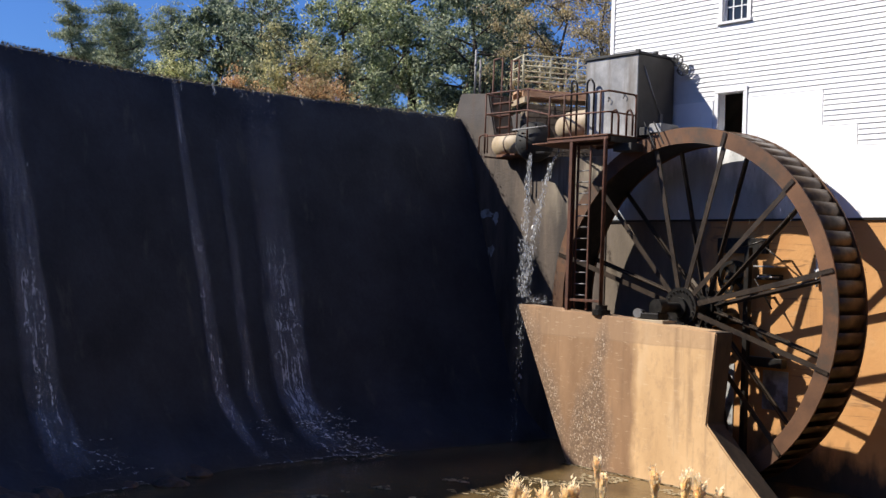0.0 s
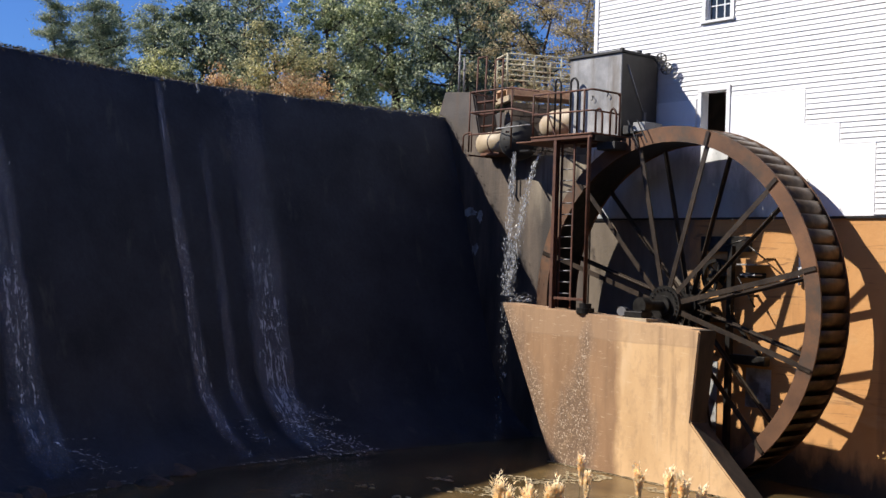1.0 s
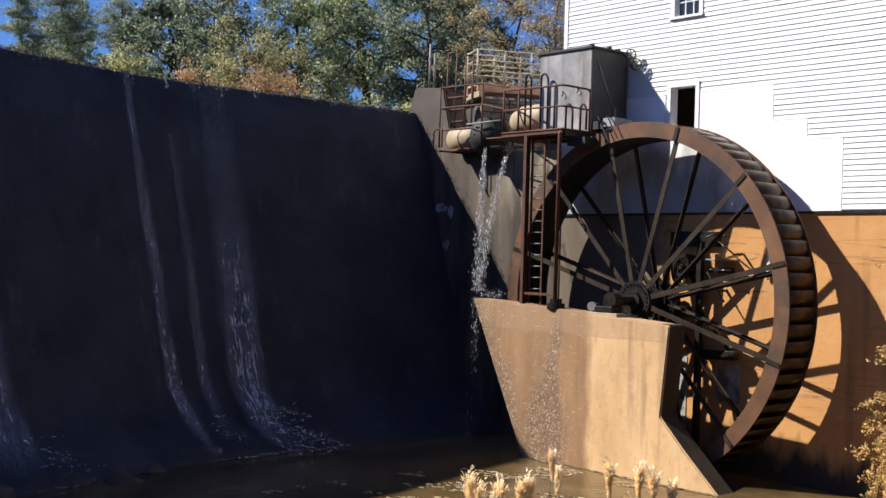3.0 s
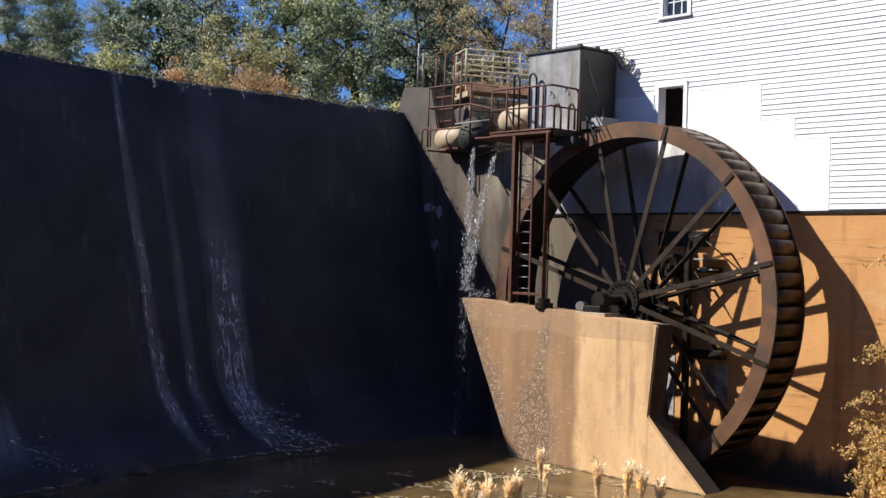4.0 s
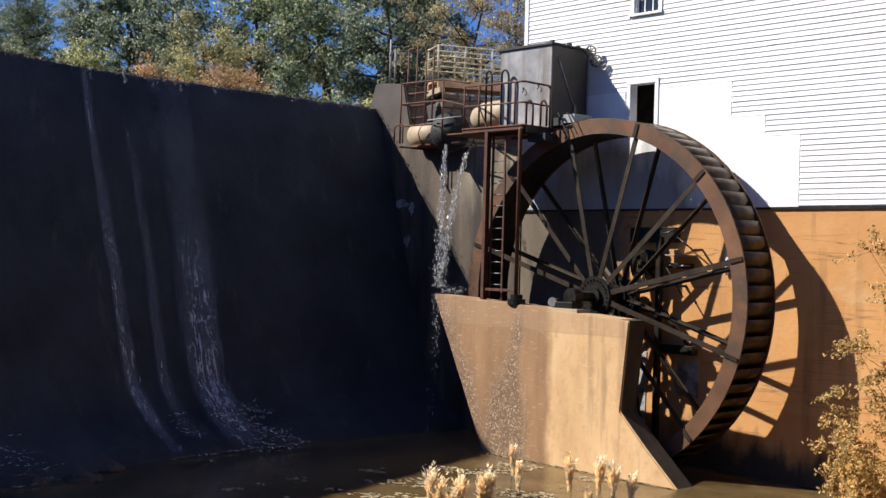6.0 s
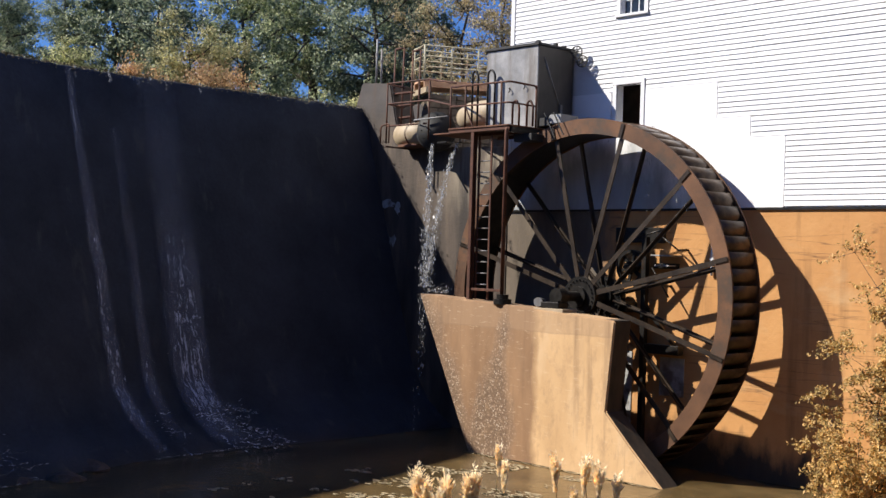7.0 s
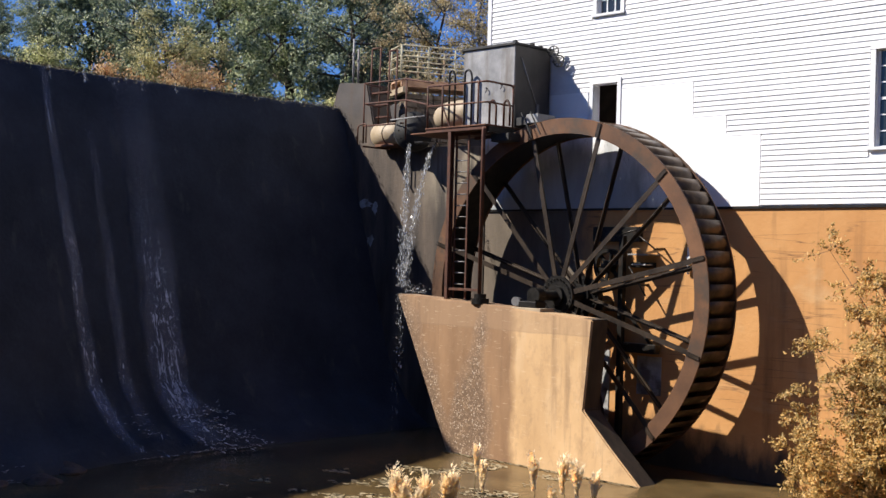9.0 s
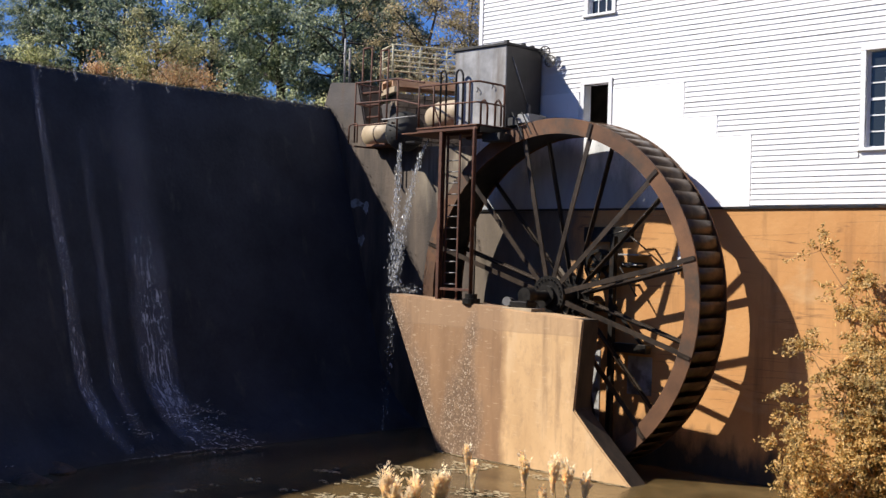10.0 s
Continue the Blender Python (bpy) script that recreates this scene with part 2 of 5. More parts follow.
def film_material(name, amount, stops):
    """Thin white water over dark concrete: runs down the face, ragged at both sides; u across, v down."""
    m, t, b = nodes_of(name)
    uv = t.nodes.new("ShaderNodeTexCoord").outputs["UV"]
    sep = t.nodes.new("ShaderNodeSeparateXYZ")
    t.links.new(uv, sep.inputs[0])
    u, v = sep.outputs[0], sep.outputs[1]
    waver = calc(t, "MULTIPLY", calc(t, "SUBTRACT", noise_at(t, 2.2, 5, (0.3, 1, 0.35)), 0.5), 0.5)
    off = calc(t, "ABSOLUTE", calc(t, "SUBTRACT", calc(t, "ADD", u, waver), 0.5))
    edge = between(t, off, 0.47, 0.20)
    strand = between(t, noise_at(t, 7.0, 6, (0.05, 1, 0.06)), 0.42, 0.60)
    thread = between(t, noise_at(t, 19.0, 7, (0.08, 1, 0.09), 0.7), 0.46, 0.66)
    spark = between(t, noise_at(t, 24.0, 6, (0.2, 1, 0.22), 0.75), 0.56, 0.68)
    lace = between(t, calc(t, "ABSOLUTE", calc(t, "SUBTRACT", noise_at(t, 3.2, 4, (0.3, 1, 0.40), 0.6), 0.5)), 0.045, 0.0)
    low = between(t, v, 0.35, 0.65)
    k = calc(t, "ADD", calc(t, "MULTIPLY", strand, 0.20), calc(t, "MULTIPLY", thread, 0.46))
    k = calc(t, "ADD", k, calc(t, "MULTIPLY", spark, calc(t, "ADD", calc(t, "MULTIPLY", low, 0.35), 0.15)))
    k = calc(t, "ADD", k, calc(t, "MULTIPLY", lace, calc(t, "MULTIPLY", low, 0.35)))
    k = calc(t, "MINIMUM", calc(t, "ADD", k, 0.03), 1.0)
    down = ramp(t, v, [(p, (q, q, q)) for p, q in stops])
    k = calc(t, "MULTIPLY", calc(t, "MULTIPLY", k, edge), calc(t, "MULTIPLY", down, amount))
    b.inputs["Base Color"].default_value = (0.62, 0.65, 0.72, 1)
    b.inputs["Roughness"].default_value = 0.35
    b.inputs["IOR"].default_value = 1.33
    clear = t.nodes.new("ShaderNodeBsdfTransparent")
    mx = t.nodes.new("ShaderNodeMixShader")
    t.links.new(k, mx.inputs[0])
    t.links.new(clear.outputs[0], mx.inputs[1])
    t.links.new(b.outputs[0], mx.inputs[2])
    t.links.new(mx.outputs[0], t.nodes["Material Output"].inputs["Surface"])
    return m


def glass_material():
    m, t, b = nodes_of("window_glass")
    b.inputs["Base Color"].default_value = (0.02, 0.025, 0.03, 1)
    b.inputs["Roughness"].default_value = 0.06
    bump(t, b, noise_at(t, 3, 3), 0.05, 0.01)
    return m


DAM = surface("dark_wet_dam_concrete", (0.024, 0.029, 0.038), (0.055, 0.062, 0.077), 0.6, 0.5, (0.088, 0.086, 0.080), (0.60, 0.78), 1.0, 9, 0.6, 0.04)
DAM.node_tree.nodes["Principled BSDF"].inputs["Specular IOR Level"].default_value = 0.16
MOSS = surface("mossy_crest", (0.07, 0.065, 0.035), (0.30, 0.25, 0.15), 0.95, 6, None, grain=25, relief=0.8, depth=0.04)
PIER = pier_material()
WING = wing_material()
PALE_PATCH = surface("pale_grey_patch", (0.286, 0.286, 0.279), (0.449, 0.449, 0.435), 0.8, 6, (0.136, 0.122, 0.109), (0.5, 0.62), 0, 20, 0.5, 0.01)
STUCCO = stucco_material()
SIDING = surface("white_painted_clapboard", (0.68, 0.69, 0.72), (0.78, 0.78, 0.79), 0.6, 3, (0.56, 0.54, 0.51), (0.68, 0.85), 0, 60, 0.15, 0.004, piece=0.06)
SHEET = shaded_sheet_material()
TRIM = surface("white_window_trim", (0.72, 0.73, 0.75), (0.82, 0.82, 0.83), 0.55, 5, None, grain=50, relief=0.1, depth=0.003)
RIM = surface("rust_brown_rim_plate", (0.095, 0.041, 0.018), (0.200, 0.092, 0.040), 0.7, 1.2, (0.070, 0.044, 0.028), (0.5, 0.66), 0, 45, 0.4, 0.006, 0.15, piece=0.3)
RUST = surface("rusted_wheel_steel", (0.088, 0.037, 0.014), (0.211, 0.099, 0.035), 0.75, 1.2, (0.034, 0.019, 0.012), (0.55, 0.72), 0, 45, 0.4, 0.006, 0.25)
SPOKE = surface("dull_brown_steel", (0.024, 0.016, 0.011), (0.068, 0.048, 0.033), 0.45, 3, (0.014, 0.010, 0.008), (0.55, 0.7), 0, 50, 0.3, 0.004, 0.4)
BUCKET = surface("wet_rusted_bucket_plate", (0.049, 0.030, 0.019), (0.130, 0.087, 0.054), 0.35, 3, (0.027, 0.016, 0.011), (0.52, 0.7), 0, 35, 0.3, 0.006, 0.5, 0.2)
IRON = surface("black_greasy_iron", (0.015, 0.014, 0.013), (0.05, 0.045, 0.04), 0.4, 6, (0.09, 0.05, 0.025), (0.6, 0.75), 0, 40, 0.3, 0.004, 0.6)
RAIL = surface("rusty_red_pipe_rail", (0.048, 0.017, 0.010), (0.136, 0.051, 0.027), 0.7, 5, (0.027, 0.014, 0.010), (0.55, 0.7), 0, 60, 0.3, 0.003, 0.2)
YELLOW = surface("faded_yellow_pipe_rail", (0.36, 0.32, 0.20), (0.56, 0.52, 0.38), 0.7, 4, (0.22, 0.10, 0.04), (0.58, 0.7), 0, 60, 0.3, 0.003)
DECK = surface("rust_red_deck_plate", (0.102, 0.036, 0.018), (0.194, 0.087, 0.046), 0.8, 3, (0.061, 0.026, 0.015), (0.55, 0.7), 0, 30, 0.3, 0.004)
TAN = surface("tan_weathered_planks", (0.38, 0.20, 0.115), (0.58, 0.36, 0.22), 0.85, 3, (0.26, 0.12, 0.065), (0.58, 0.72), 0, 30, 0.3, 0.004)
TANK = surface("weathered_grey_tank_steel", (0.17, 0.172, 0.178), (0.40, 0.40, 0.405), 0.6, 1.6, (0.12, 0.10, 0.08), (0.48, 0.68), 1.0, 26, 0.15, 0.004, 0.15)
BLACK = surface("black_tarred_cap", (0.012, 0.012, 0.013), (0.03, 0.03, 0.03), 0.7, 4, None, grain=30)
PIPE = surface("buff_painted_pipe", (0.340, 0.264, 0.170), (0.468, 0.374, 0.255), 0.6, 2.5, (0.187, 0.085, 0.043), (0.56, 0.7), 0, 40, 0.2, 0.004)
STONE = surface("brown_field_stone", (0.136, 0.102, 0.075), (0.258, 0.204, 0.150), 0.9, 3, None, grain=20, relief=0.6, depth=0.02, piece=0.5)
ROOF = surface("grey_metal_roof", (0.200, 0.208, 0.216), (0.280, 0.288, 0.296), 0.5, 2, (0.160, 0.096, 0.064), (0.6, 0.8), 1.0, 30)
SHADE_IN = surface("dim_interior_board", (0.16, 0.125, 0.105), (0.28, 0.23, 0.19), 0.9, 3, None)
EARTH = surface("leaf_littered_earth", (0.030, 0.024, 0.014), (0.072, 0.056, 0.032), 0.95, 0.6, (0.024, 0.030, 0.012), (0.5, 0.62), 0, 9, 0.8, 0.05)
ROCK = surface("dark_river_rock", (0.048, 0.034, 0.027), (0.136, 0.088, 0.061), 0.8, 3, (0.020, 0.027, 0.014), (0.55, 0.7), 0, 12, 0.7, 0.04)
RIVER = water_material("brown_river_water", (0.092, 0.062, 0.027), 0.07, 0.5, 3.5)
RIVER.node_tree.nodes["Principled BSDF"].inputs["Specular IOR Level"].default_value = 0.3
POND = water_material("pond_water", (0.02, 0.025, 0.022), 0.05, 0.15, 1.5)
WHITE_WATER = stream_material()
STREAM_FILM = film_material("running_water_film", 0.66, [(0.0, 0.55), (0.1, 0.9), (0.35, 1.0), (0.9, 0.9), (1.0, 0.2)])
FAINT_FILM = film_material("faint_water_film", 0.42, [(0.0, 0.4), (0.2, 0.8), (0.85, 1.0), (1.0, 0.1)])
VEIL_FILM = film_material("broad_water_veil", 0.78, [(0.0, 0.16), (0.25, 0.36), (0.42, 0.48), (0.52, 0.85), (0.9, 1.0), (1.0, 0.45)])
FOAM = surface("pale_scum", (0.34, 0.27, 0.15), (0.56, 0.46, 0.29), 0.8, 4, None)
GLASS = glass_material()
BARK = surface("grey_brown_bark", (0.041, 0.031, 0.024), (0.109, 0.085, 0.068), 0.95, 3, None, grain=14, relief=0.8, depth=0.04)
LEAF_GREEN = leaf_material("oak_leaf", (0.045, 0.066, 0.035), (0.175, 0.205, 0.115), (0.44, 0.44, 0.29), gain=1.9)
LEAF_DARK = leaf_material("dark_leaf", (0.030, 0.050, 0.040), (0.110, 0.138, 0.092), (0.34, 0.36, 0.25), gain=1.8)
LEAF_LIGHT = leaf_material("light_leaf", (0.12, 0.14, 0.06), (0.33, 0.34, 0.17), (0.58, 0.54, 0.32), gain=1.6)
LEAF_YELLOW = leaf_material("turning_leaf", (0.14, 0.14, 0.065), (0.32, 0.31, 0.16), (0.56, 0.49, 0.29), gain=1.4)
LEAF_GOLD = leaf_material("golden_leaf", (0.16, 0.13, 0.07), (0.36, 0.295, 0.17), (0.58, 0.48, 0.31), gain=1.2)
LEAF_ORANGE = leaf_material("orange_leaf", (0.30, 0.16, 0.08), (0.50, 0.32, 0.165), (0.66, 0.50, 0.30), gain=1.25)
NEEDLE = leaf_material("pine_needle", (0.045, 0.070, 0.050), (0.13, 0.155, 0.10), (0.31, 0.32, 0.21), 0.3, gain=2.0)
LEAF_SHRUB = leaf_material("shrub_leaf", (0.19, 0.14, 0.05), (0.46, 0.31, 0.12), (0.64, 0.42, 0.18), gain=1.25)
PLUME = leaf_material("dry_plume", (0.86, 0.68, 0.45), (0.94, 0.80, 0.60), None, 0.35, gain=1.2, even=True)
STRAW = leaf_material("dry_grass", (0.22, 0.17, 0.08), (0.38, 0.30, 0.16), None, 0.3)


# ---- mesh helpers ----
def part(name, bm, material, parent=None, label=""):
    me = bpy.data.meshes.new(name)
    if isinstance(bm, tuple):
        me.from_pydata(bm[0], [], bm[1])
    else:
        bm.normal_update()
        bm.to_mesh(me)
        bm.free()
    me.materials.append(material)
    ob = new(name, me)
    if parent is not None:
        ob.parent = parent
    if label:
        ob["label"] = label
    return ob


def smooth(ob):
    for p in ob.data.polygons:
        p.use_smooth = True
    return ob


def thing(name, label, category, group="", kind="", at=(0, 0, 0)):
    e = new(name)
    e.location = at
    e.empty_display_size = 0.2
    return tagged(e, label, category, group, kind)


def box(bm, x0, x1, y0, y1, z0, z1, soft=0.0):
    r = bmesh.ops.create_cube(bm, size=1)
    for v in r["verts"]:
        v.co = Vector((x0 + (v.co.x + 0.5) * (x1 - x0), y0 + (v.co.y + 0.5) * (y1 - y0), z0 + (v.co.z + 0.5) * (z1 - z0)))
    if soft:
        bmesh.ops.bevel(bm, geom=list({e for v in r["verts"] for e in v.link_edges}), offset=soft, segments=1, affect="EDGES")
    return bm


def beam(bm, p, q, w, h, up=(0, 1, 0)):
    """A bar from p to q, w across and h along the direction up."""
    p, q, up = Vector(p), Vector(q), Vector(up)
    d = (q - p).normalized()
    side = d.cross(up).normalized()
    up = side.cross(d)
    vs = [bm.verts.new(c + side * sx * w / 2 + up * sy * h / 2) for c in (p, q) for sx, sy in ((-1, -1), (1, -1), (1, 1), (-1, 1))]
    for f in ((0, 1, 2, 3), (7, 6, 5, 4), (0, 4, 5, 1), (1, 5, 6, 2), (2, 6, 7, 3), (3, 7, 4, 0)):
        bm.faces.new([vs[i] for i in f])
    bmesh.ops.recalc_face_normals(bm, faces=bm.faces[-6:])
    return bm


def tube(bm, pts, r, n=8, r_end=None):
    pts = [Vector(p) for p in pts]
    rings = []
    side = None
    for i, p in enumerate(pts):
        d = (pts[min(i + 1, len(pts) - 1)] - pts[max(i - 1, 0)]).normalized()
        if side is None:
            side = d.orthogonal().normalized()
        side = (side - d * side.dot(d)).normalized()
        other = d.cross(side)
        k = r if r_end is None else r + (r_end - r) * i / (len(pts) - 1)
        rings.append([bm.verts.new(p + (side * math.cos(2 * math.pi * j / n) + other * math.sin(2 * math.pi * j / n)) * k) for j in range(n)])
    for a, b in zip(rings, rings[1:]):
        for j in range(n):
            bm.faces.new((a[j], a[(j + 1) % n], b[(j + 1) % n], b[j]))
    bm.faces.new(rings[0][::-1])
    bm.faces.new(rings[-1])
    return bm


def disc(bm, centre, axis, r, thick, n=32, hole=0.0):
    """A round plate or ring of that thickness, its axis along axis, centred on centre."""
    centre, axis = Vector(centre), Vector(axis).normalized()
    a = axis.orthogonal().normalized()
    b = axis.cross(a)
    loops = []
    for rad, off in ((r, -thick / 2), (r, thick / 2)) + (((hole, thick / 2), (hole, -thick / 2)) if hole else ()):
        loops.append([bm.verts.new(centre + axis * off + (a * math.cos(2 * math.pi * j / n) + b * math.sin(2 * math.pi * j / n)) * rad) for j in range(n)])
    k = len(loops)
    for i in range(k if hole else 1):
        p, q = loops[i], loops[(i + 1) % k]
        for j in range(n):
            bm.faces.new((p[j], p[(j + 1) % n], q[(j + 1) % n], q[j]))
    if not hole:
        bm.faces.new(loops[0][::-1])
        bm.faces.new(loops[1])
    bmesh.ops.recalc_face_normals(bm, faces=bm.faces[:])
    return bm


def bow(points, k=5):
    """Points with rounded corners."""
    pts = [Vector(p) for p in points]
    out = [pts[0]]
    for a, b, c in zip(pts, pts[1:], pts[2:]):
        r = min(0.12, (a - b).length * 0.45, (c - b).length * 0.45)
        p, q = b + (a - b).normalized() * r, b + (c - b).normalized() * r
        out += [p.lerp(b, i / k).lerp(b.lerp(q, i / k), i / k) for i in range(k + 1)]
    return out + [pts[-1]]


def step(a, b, x):
    t = min(1.0, max(0.0, (x - a) / (b - a)))
    return t * t * (3 - 2 * t)


# ---- the large structure ----
W = 25.9                       # the mill's face
WATER = 0.0
CREST = 10.17


def crest_x(y):
    return -31.2 + 2.5 * step(17.5, 6.0, y)


def crest_z(y):
    return CREST + 0.08 * step(13, 5, y)


def land(x, y):
    s, q = -0.743 * x + 0.67 * y, 0.67 * x + 0.743 * y
    near = 3.6 - 4.4 * step(3.0, 17.0, s)
    right = -0.7 + 3.4 * step(10.3, 14.0, q) + 1.0 * step(13, 24, q)
    left = -0.7 + 2.8 * step(9.0, 2.0, y) * step(-30, -8, x)
    h = max(near, right, left)
    # unseen hills behind the camera and to the right, added to cut skylight
    h += 26.0 * step(-6, -42, s) + 14.0 * step(24, 56, q)
    up = step(-32.3, -33.6, x)
    far = 8.2 + 2.2 * step(-44, -52, x) + 3.0 * step(-70, -160, x) + 2.6 * step(34, 40, y)
    h = h * (1 - up) + far * up
    back = step(26.15, 26.6, y) * step(-24.0, -24.6, x)
    h = h * (1 - back) + max(h, 8.3) * back
    return h + 0.12 * noise.noise((x * 0.5, y * 0.5, 0)) + 0.05 * noise.noise((x * 1.7, y * 1.7, 3))


def build_ground():
    n = 190
    us = [math.sinh((i / (n - 1) * 2 - 1) * 6.6) / math.sinh(6.6) for i in range(n)]
    xs = sorted([-22 + 1800 * u for u in us])
    ys = sorted([14 + 1800 * u for u in us])
    verts = [(x, y, land(x, y)) for y in ys for x in xs]
    faces = [(j * n + i, j * n + i + 1, (j + 1) * n + i + 1, (j + 1) * n + i) for j in range(n - 1) for i in range(n - 1)]
    g = smooth(part("ground", (verts, faces), EARTH))
    tagged(g, "brown leaf-littered earth banks round the river", "ground", kind="structure")


def sheet(name, x0, x1, y0, y1, z, material, label):
    nx, ny = 30, 30
    v = [(x0 + (x1 - x0) * i / nx, y0 + (y1 - y0) * j / ny, z) for j in range(ny + 1) for i in range(nx + 1)]
    f = [(j * (nx + 1) + i, j * (nx + 1) + i + 1, (j + 1) * (nx + 1) + i + 1, (j + 1) * (nx + 1) + i) for j in range(ny) for i in range(nx)]
    return tagged(part(name, (v, f), material), label, "water", kind="structure")


def build_dam():
    """Battered wall with a rounded crest and a spreading toe."""
    prof = [(-1.6, -3.0), (-1.6, -0.5), (-1.45, -0.12), (-0.9, 0.02), (-0.25, 0.0), (-0.06, -0.06), (0.0, -0.22)]
    prof += [(0.33 * d, -d) for d in (0.7, 1.4, 2.1, 2.8, 3.5, 4.2, 4.9, 5.6, 6.3, 7.0, 7.7, 8.3)]
    prof += [(3.1, -8.9), (3.5, -9.4), (4.2, -9.8), (4.7, -10.15), (4.9, -11.0)]
    ys = np.linspace(-26, 25.95, 190)
    verts, faces = [], []
    for y in ys:
        for k, (dx, dz) in enumerate(prof):
            rough = 0.05 * noise.noise((y * 1.3, dz * 1.3, 0)) + 0.03 * noise.noise((y * 5, dz * 5, 7))
            if k > 18:
                rough *= 1.6
            up = 0.05 * noise.noise((y * 3.1, 0, 2)) if 2 <= k <= 6 else 0
            verts.append((crest_x(y) + dx + rough, y, crest_z(y) + dz + up + (rough if k > 18 else 0)))
    m = len(prof)
    for j in range(len(ys) - 1):
        faces += [(j * m + i, j * m + i + 1, (j + 1) * m + i + 1, (j + 1) * m + i) for i in range(m - 1)]
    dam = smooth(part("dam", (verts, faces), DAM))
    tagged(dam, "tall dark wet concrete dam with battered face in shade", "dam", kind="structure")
    rnd = random.Random(4)
    v, f = [], []
    for _ in range(2600):
        y = rnd.uniform(2, 25.85)
        c = Vector((crest_x(y) + rnd.gauss(-0.12, 0.14), y, crest_z(y) + rnd.uniform(-0.04, 0.05)))
        if c.x > crest_x(y) - 0.02:
            c.z -= rnd.uniform(0, 0.16)
        a = Vector((rnd.gauss(0, 1), rnd.gauss(0, 1), rnd.gauss(0, 0.7))).normalized() * rnd.uniform(0.014, 0.045)
        b = a.orthogonal() * 0.5
        k = len(v)
        v += [c - a, c + b, c + a, c - b]
        f.append((k, k + 1, k + 2, k + 3))
    for _ in range(1500):
        y = rnd.uniform(2, 25.85)
        if noise.noise((y * 1.2, 4, 0)) < -0.05:
            continue
        c = Vector((crest_x(y) + rnd.uniform(-0.25, 0.03), y, crest_z(y) - 0.02))
        h = rnd.uniform(0.03, 0.13)
        d = Vector((rnd.gauss(0.1, 0.4), rnd.gauss(0, 0.4), 1)) * h
        s = Vector((0, 0.007, 0))
        k = len(v)
        v += [c - s, c + s, c + d, c + d * 0.98]
        f.append((k, k + 1, k + 2, k + 3))
    part("moss", (v, f), MOSS, dam, "yellowed moss and fallen leaves on the crest")["kind"] = "stuff"


def build_pier():
    out = [(-25.02, 4.16), (-21.7, 4.02), (-18.06, 3.80), (-18.27, 1.60), (-17.5, 0.85), (-16.5, -0.05), (-15.9, -0.7), (-22.5, -0.7), (-22.92, 0.0)]
    bm = bmesh.new()
    a = [bm.verts.new((x, 23.0, z)) for x, z in out]
    b = [bm.verts.new((x, 23.66, z)) for x, z in out]
    bm.faces.new(a)
    bm.faces.new(b[::-1])
    for i in range(len(out)):
        j = (i + 1) % len(out)
        bm.faces.new((a[i], b[i], b[j], a[j]))
    bmesh.ops.recalc_face_normals(bm, faces=bm.faces[:])
    bmesh.ops.bevel(bm, geom=bm.edges[:], offset=0.03, segments=2, affect="EDGES")
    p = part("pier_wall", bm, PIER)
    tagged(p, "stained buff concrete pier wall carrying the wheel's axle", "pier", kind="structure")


def build_wing_wall():
    w = thing("wing_wall", "grey water-stained concrete abutment and flume wall", "wall", kind="structure")
    bm = bmesh.new()
    out = [(-33.0, -0.7), (-24.43, -0.7), (-24.43, 8.55), (-29.35, 8.72), (-29.5, 9.4), (-29.9, 10.86), (-31.35, 11.0), (-31.75, 10.0), (-33.0, 9.6)]
    a = [bm.verts.new((x, W, z)) for x, z in out]
    b = [bm.verts.new((x, W + 0.9, z)) for x, z in out]
    bm.faces.new(a)
    bm.faces.new(b[::-1])
    for i in range(len(out)):
        j = (i + 1) % len(out)
        bm.faces.new((a[i], b[i], b[j], a[j]))
    bmesh.ops.recalc_face_normals(bm, faces=bm.faces[:])
    bmesh.ops.bevel(bm, geom=bm.edges[:], offset=0.04, segments=2, affect="EDGES")
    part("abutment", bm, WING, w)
    rnd = random.Random(6)
    # sunlit specks on the wall, built as thin pale patches
    for x, z, sx, sz in ((-29.85, 6.9, 0.42, 0.16), (-29.55, 5.7, 0.2, 0.2), (-29.35, 6.75, 0.16, 0.2)):
        n = 18
        bm = bmesh.new()
        ring = [(x + sx * math.cos(2 * math.pi * i / n) * rnd.uniform(0.45, 1.1), z + sz * math.sin(2 * math.pi * i / n) * rnd.uniform(0.45, 1.2)) for i in range(n)]
        f = bm.faces.new([bm.verts.new((a, W - 0.012, c)) for a, c in ring])
        r = bmesh.ops.extrude_face_region(bm, geom=[f])
        for v in r["geom"]:
            if isinstance(v, bmesh.types.BMVert):
                v.co.y += 0.02
        bmesh.ops.recalc_face_normals(bm, faces=bm.faces[:])
        part("sun_speck", bm, PALE_PATCH, w, "pale patch in place of sunlit specks")
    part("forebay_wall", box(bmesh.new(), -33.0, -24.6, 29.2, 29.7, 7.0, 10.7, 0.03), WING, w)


def wall_with_holes(x0, x1, z0, z1, y0, y1, holes, material, name, parent):
    xs = sorted({x0, x1, *[h[0] for h in holes], *[h[1] for h in holes]})
    zs = sorted({z0, z1, *[h[2] for h in holes], *[h[3] for h in holes]})
    bm = bmesh.new()
    for a, b in zip(xs, xs[1:]):
        for c, d in zip(zs, zs[1:]):
            if not any(h[0] <= a and b <= h[1] and h[2] <= c and d <= h[3] for h in holes):
                box(bm, a, b, y0, y1, c, d)
    bmesh.ops.remove_doubles(bm, verts=bm.verts, dist=0.001)
    return part(name, bm, material, parent)


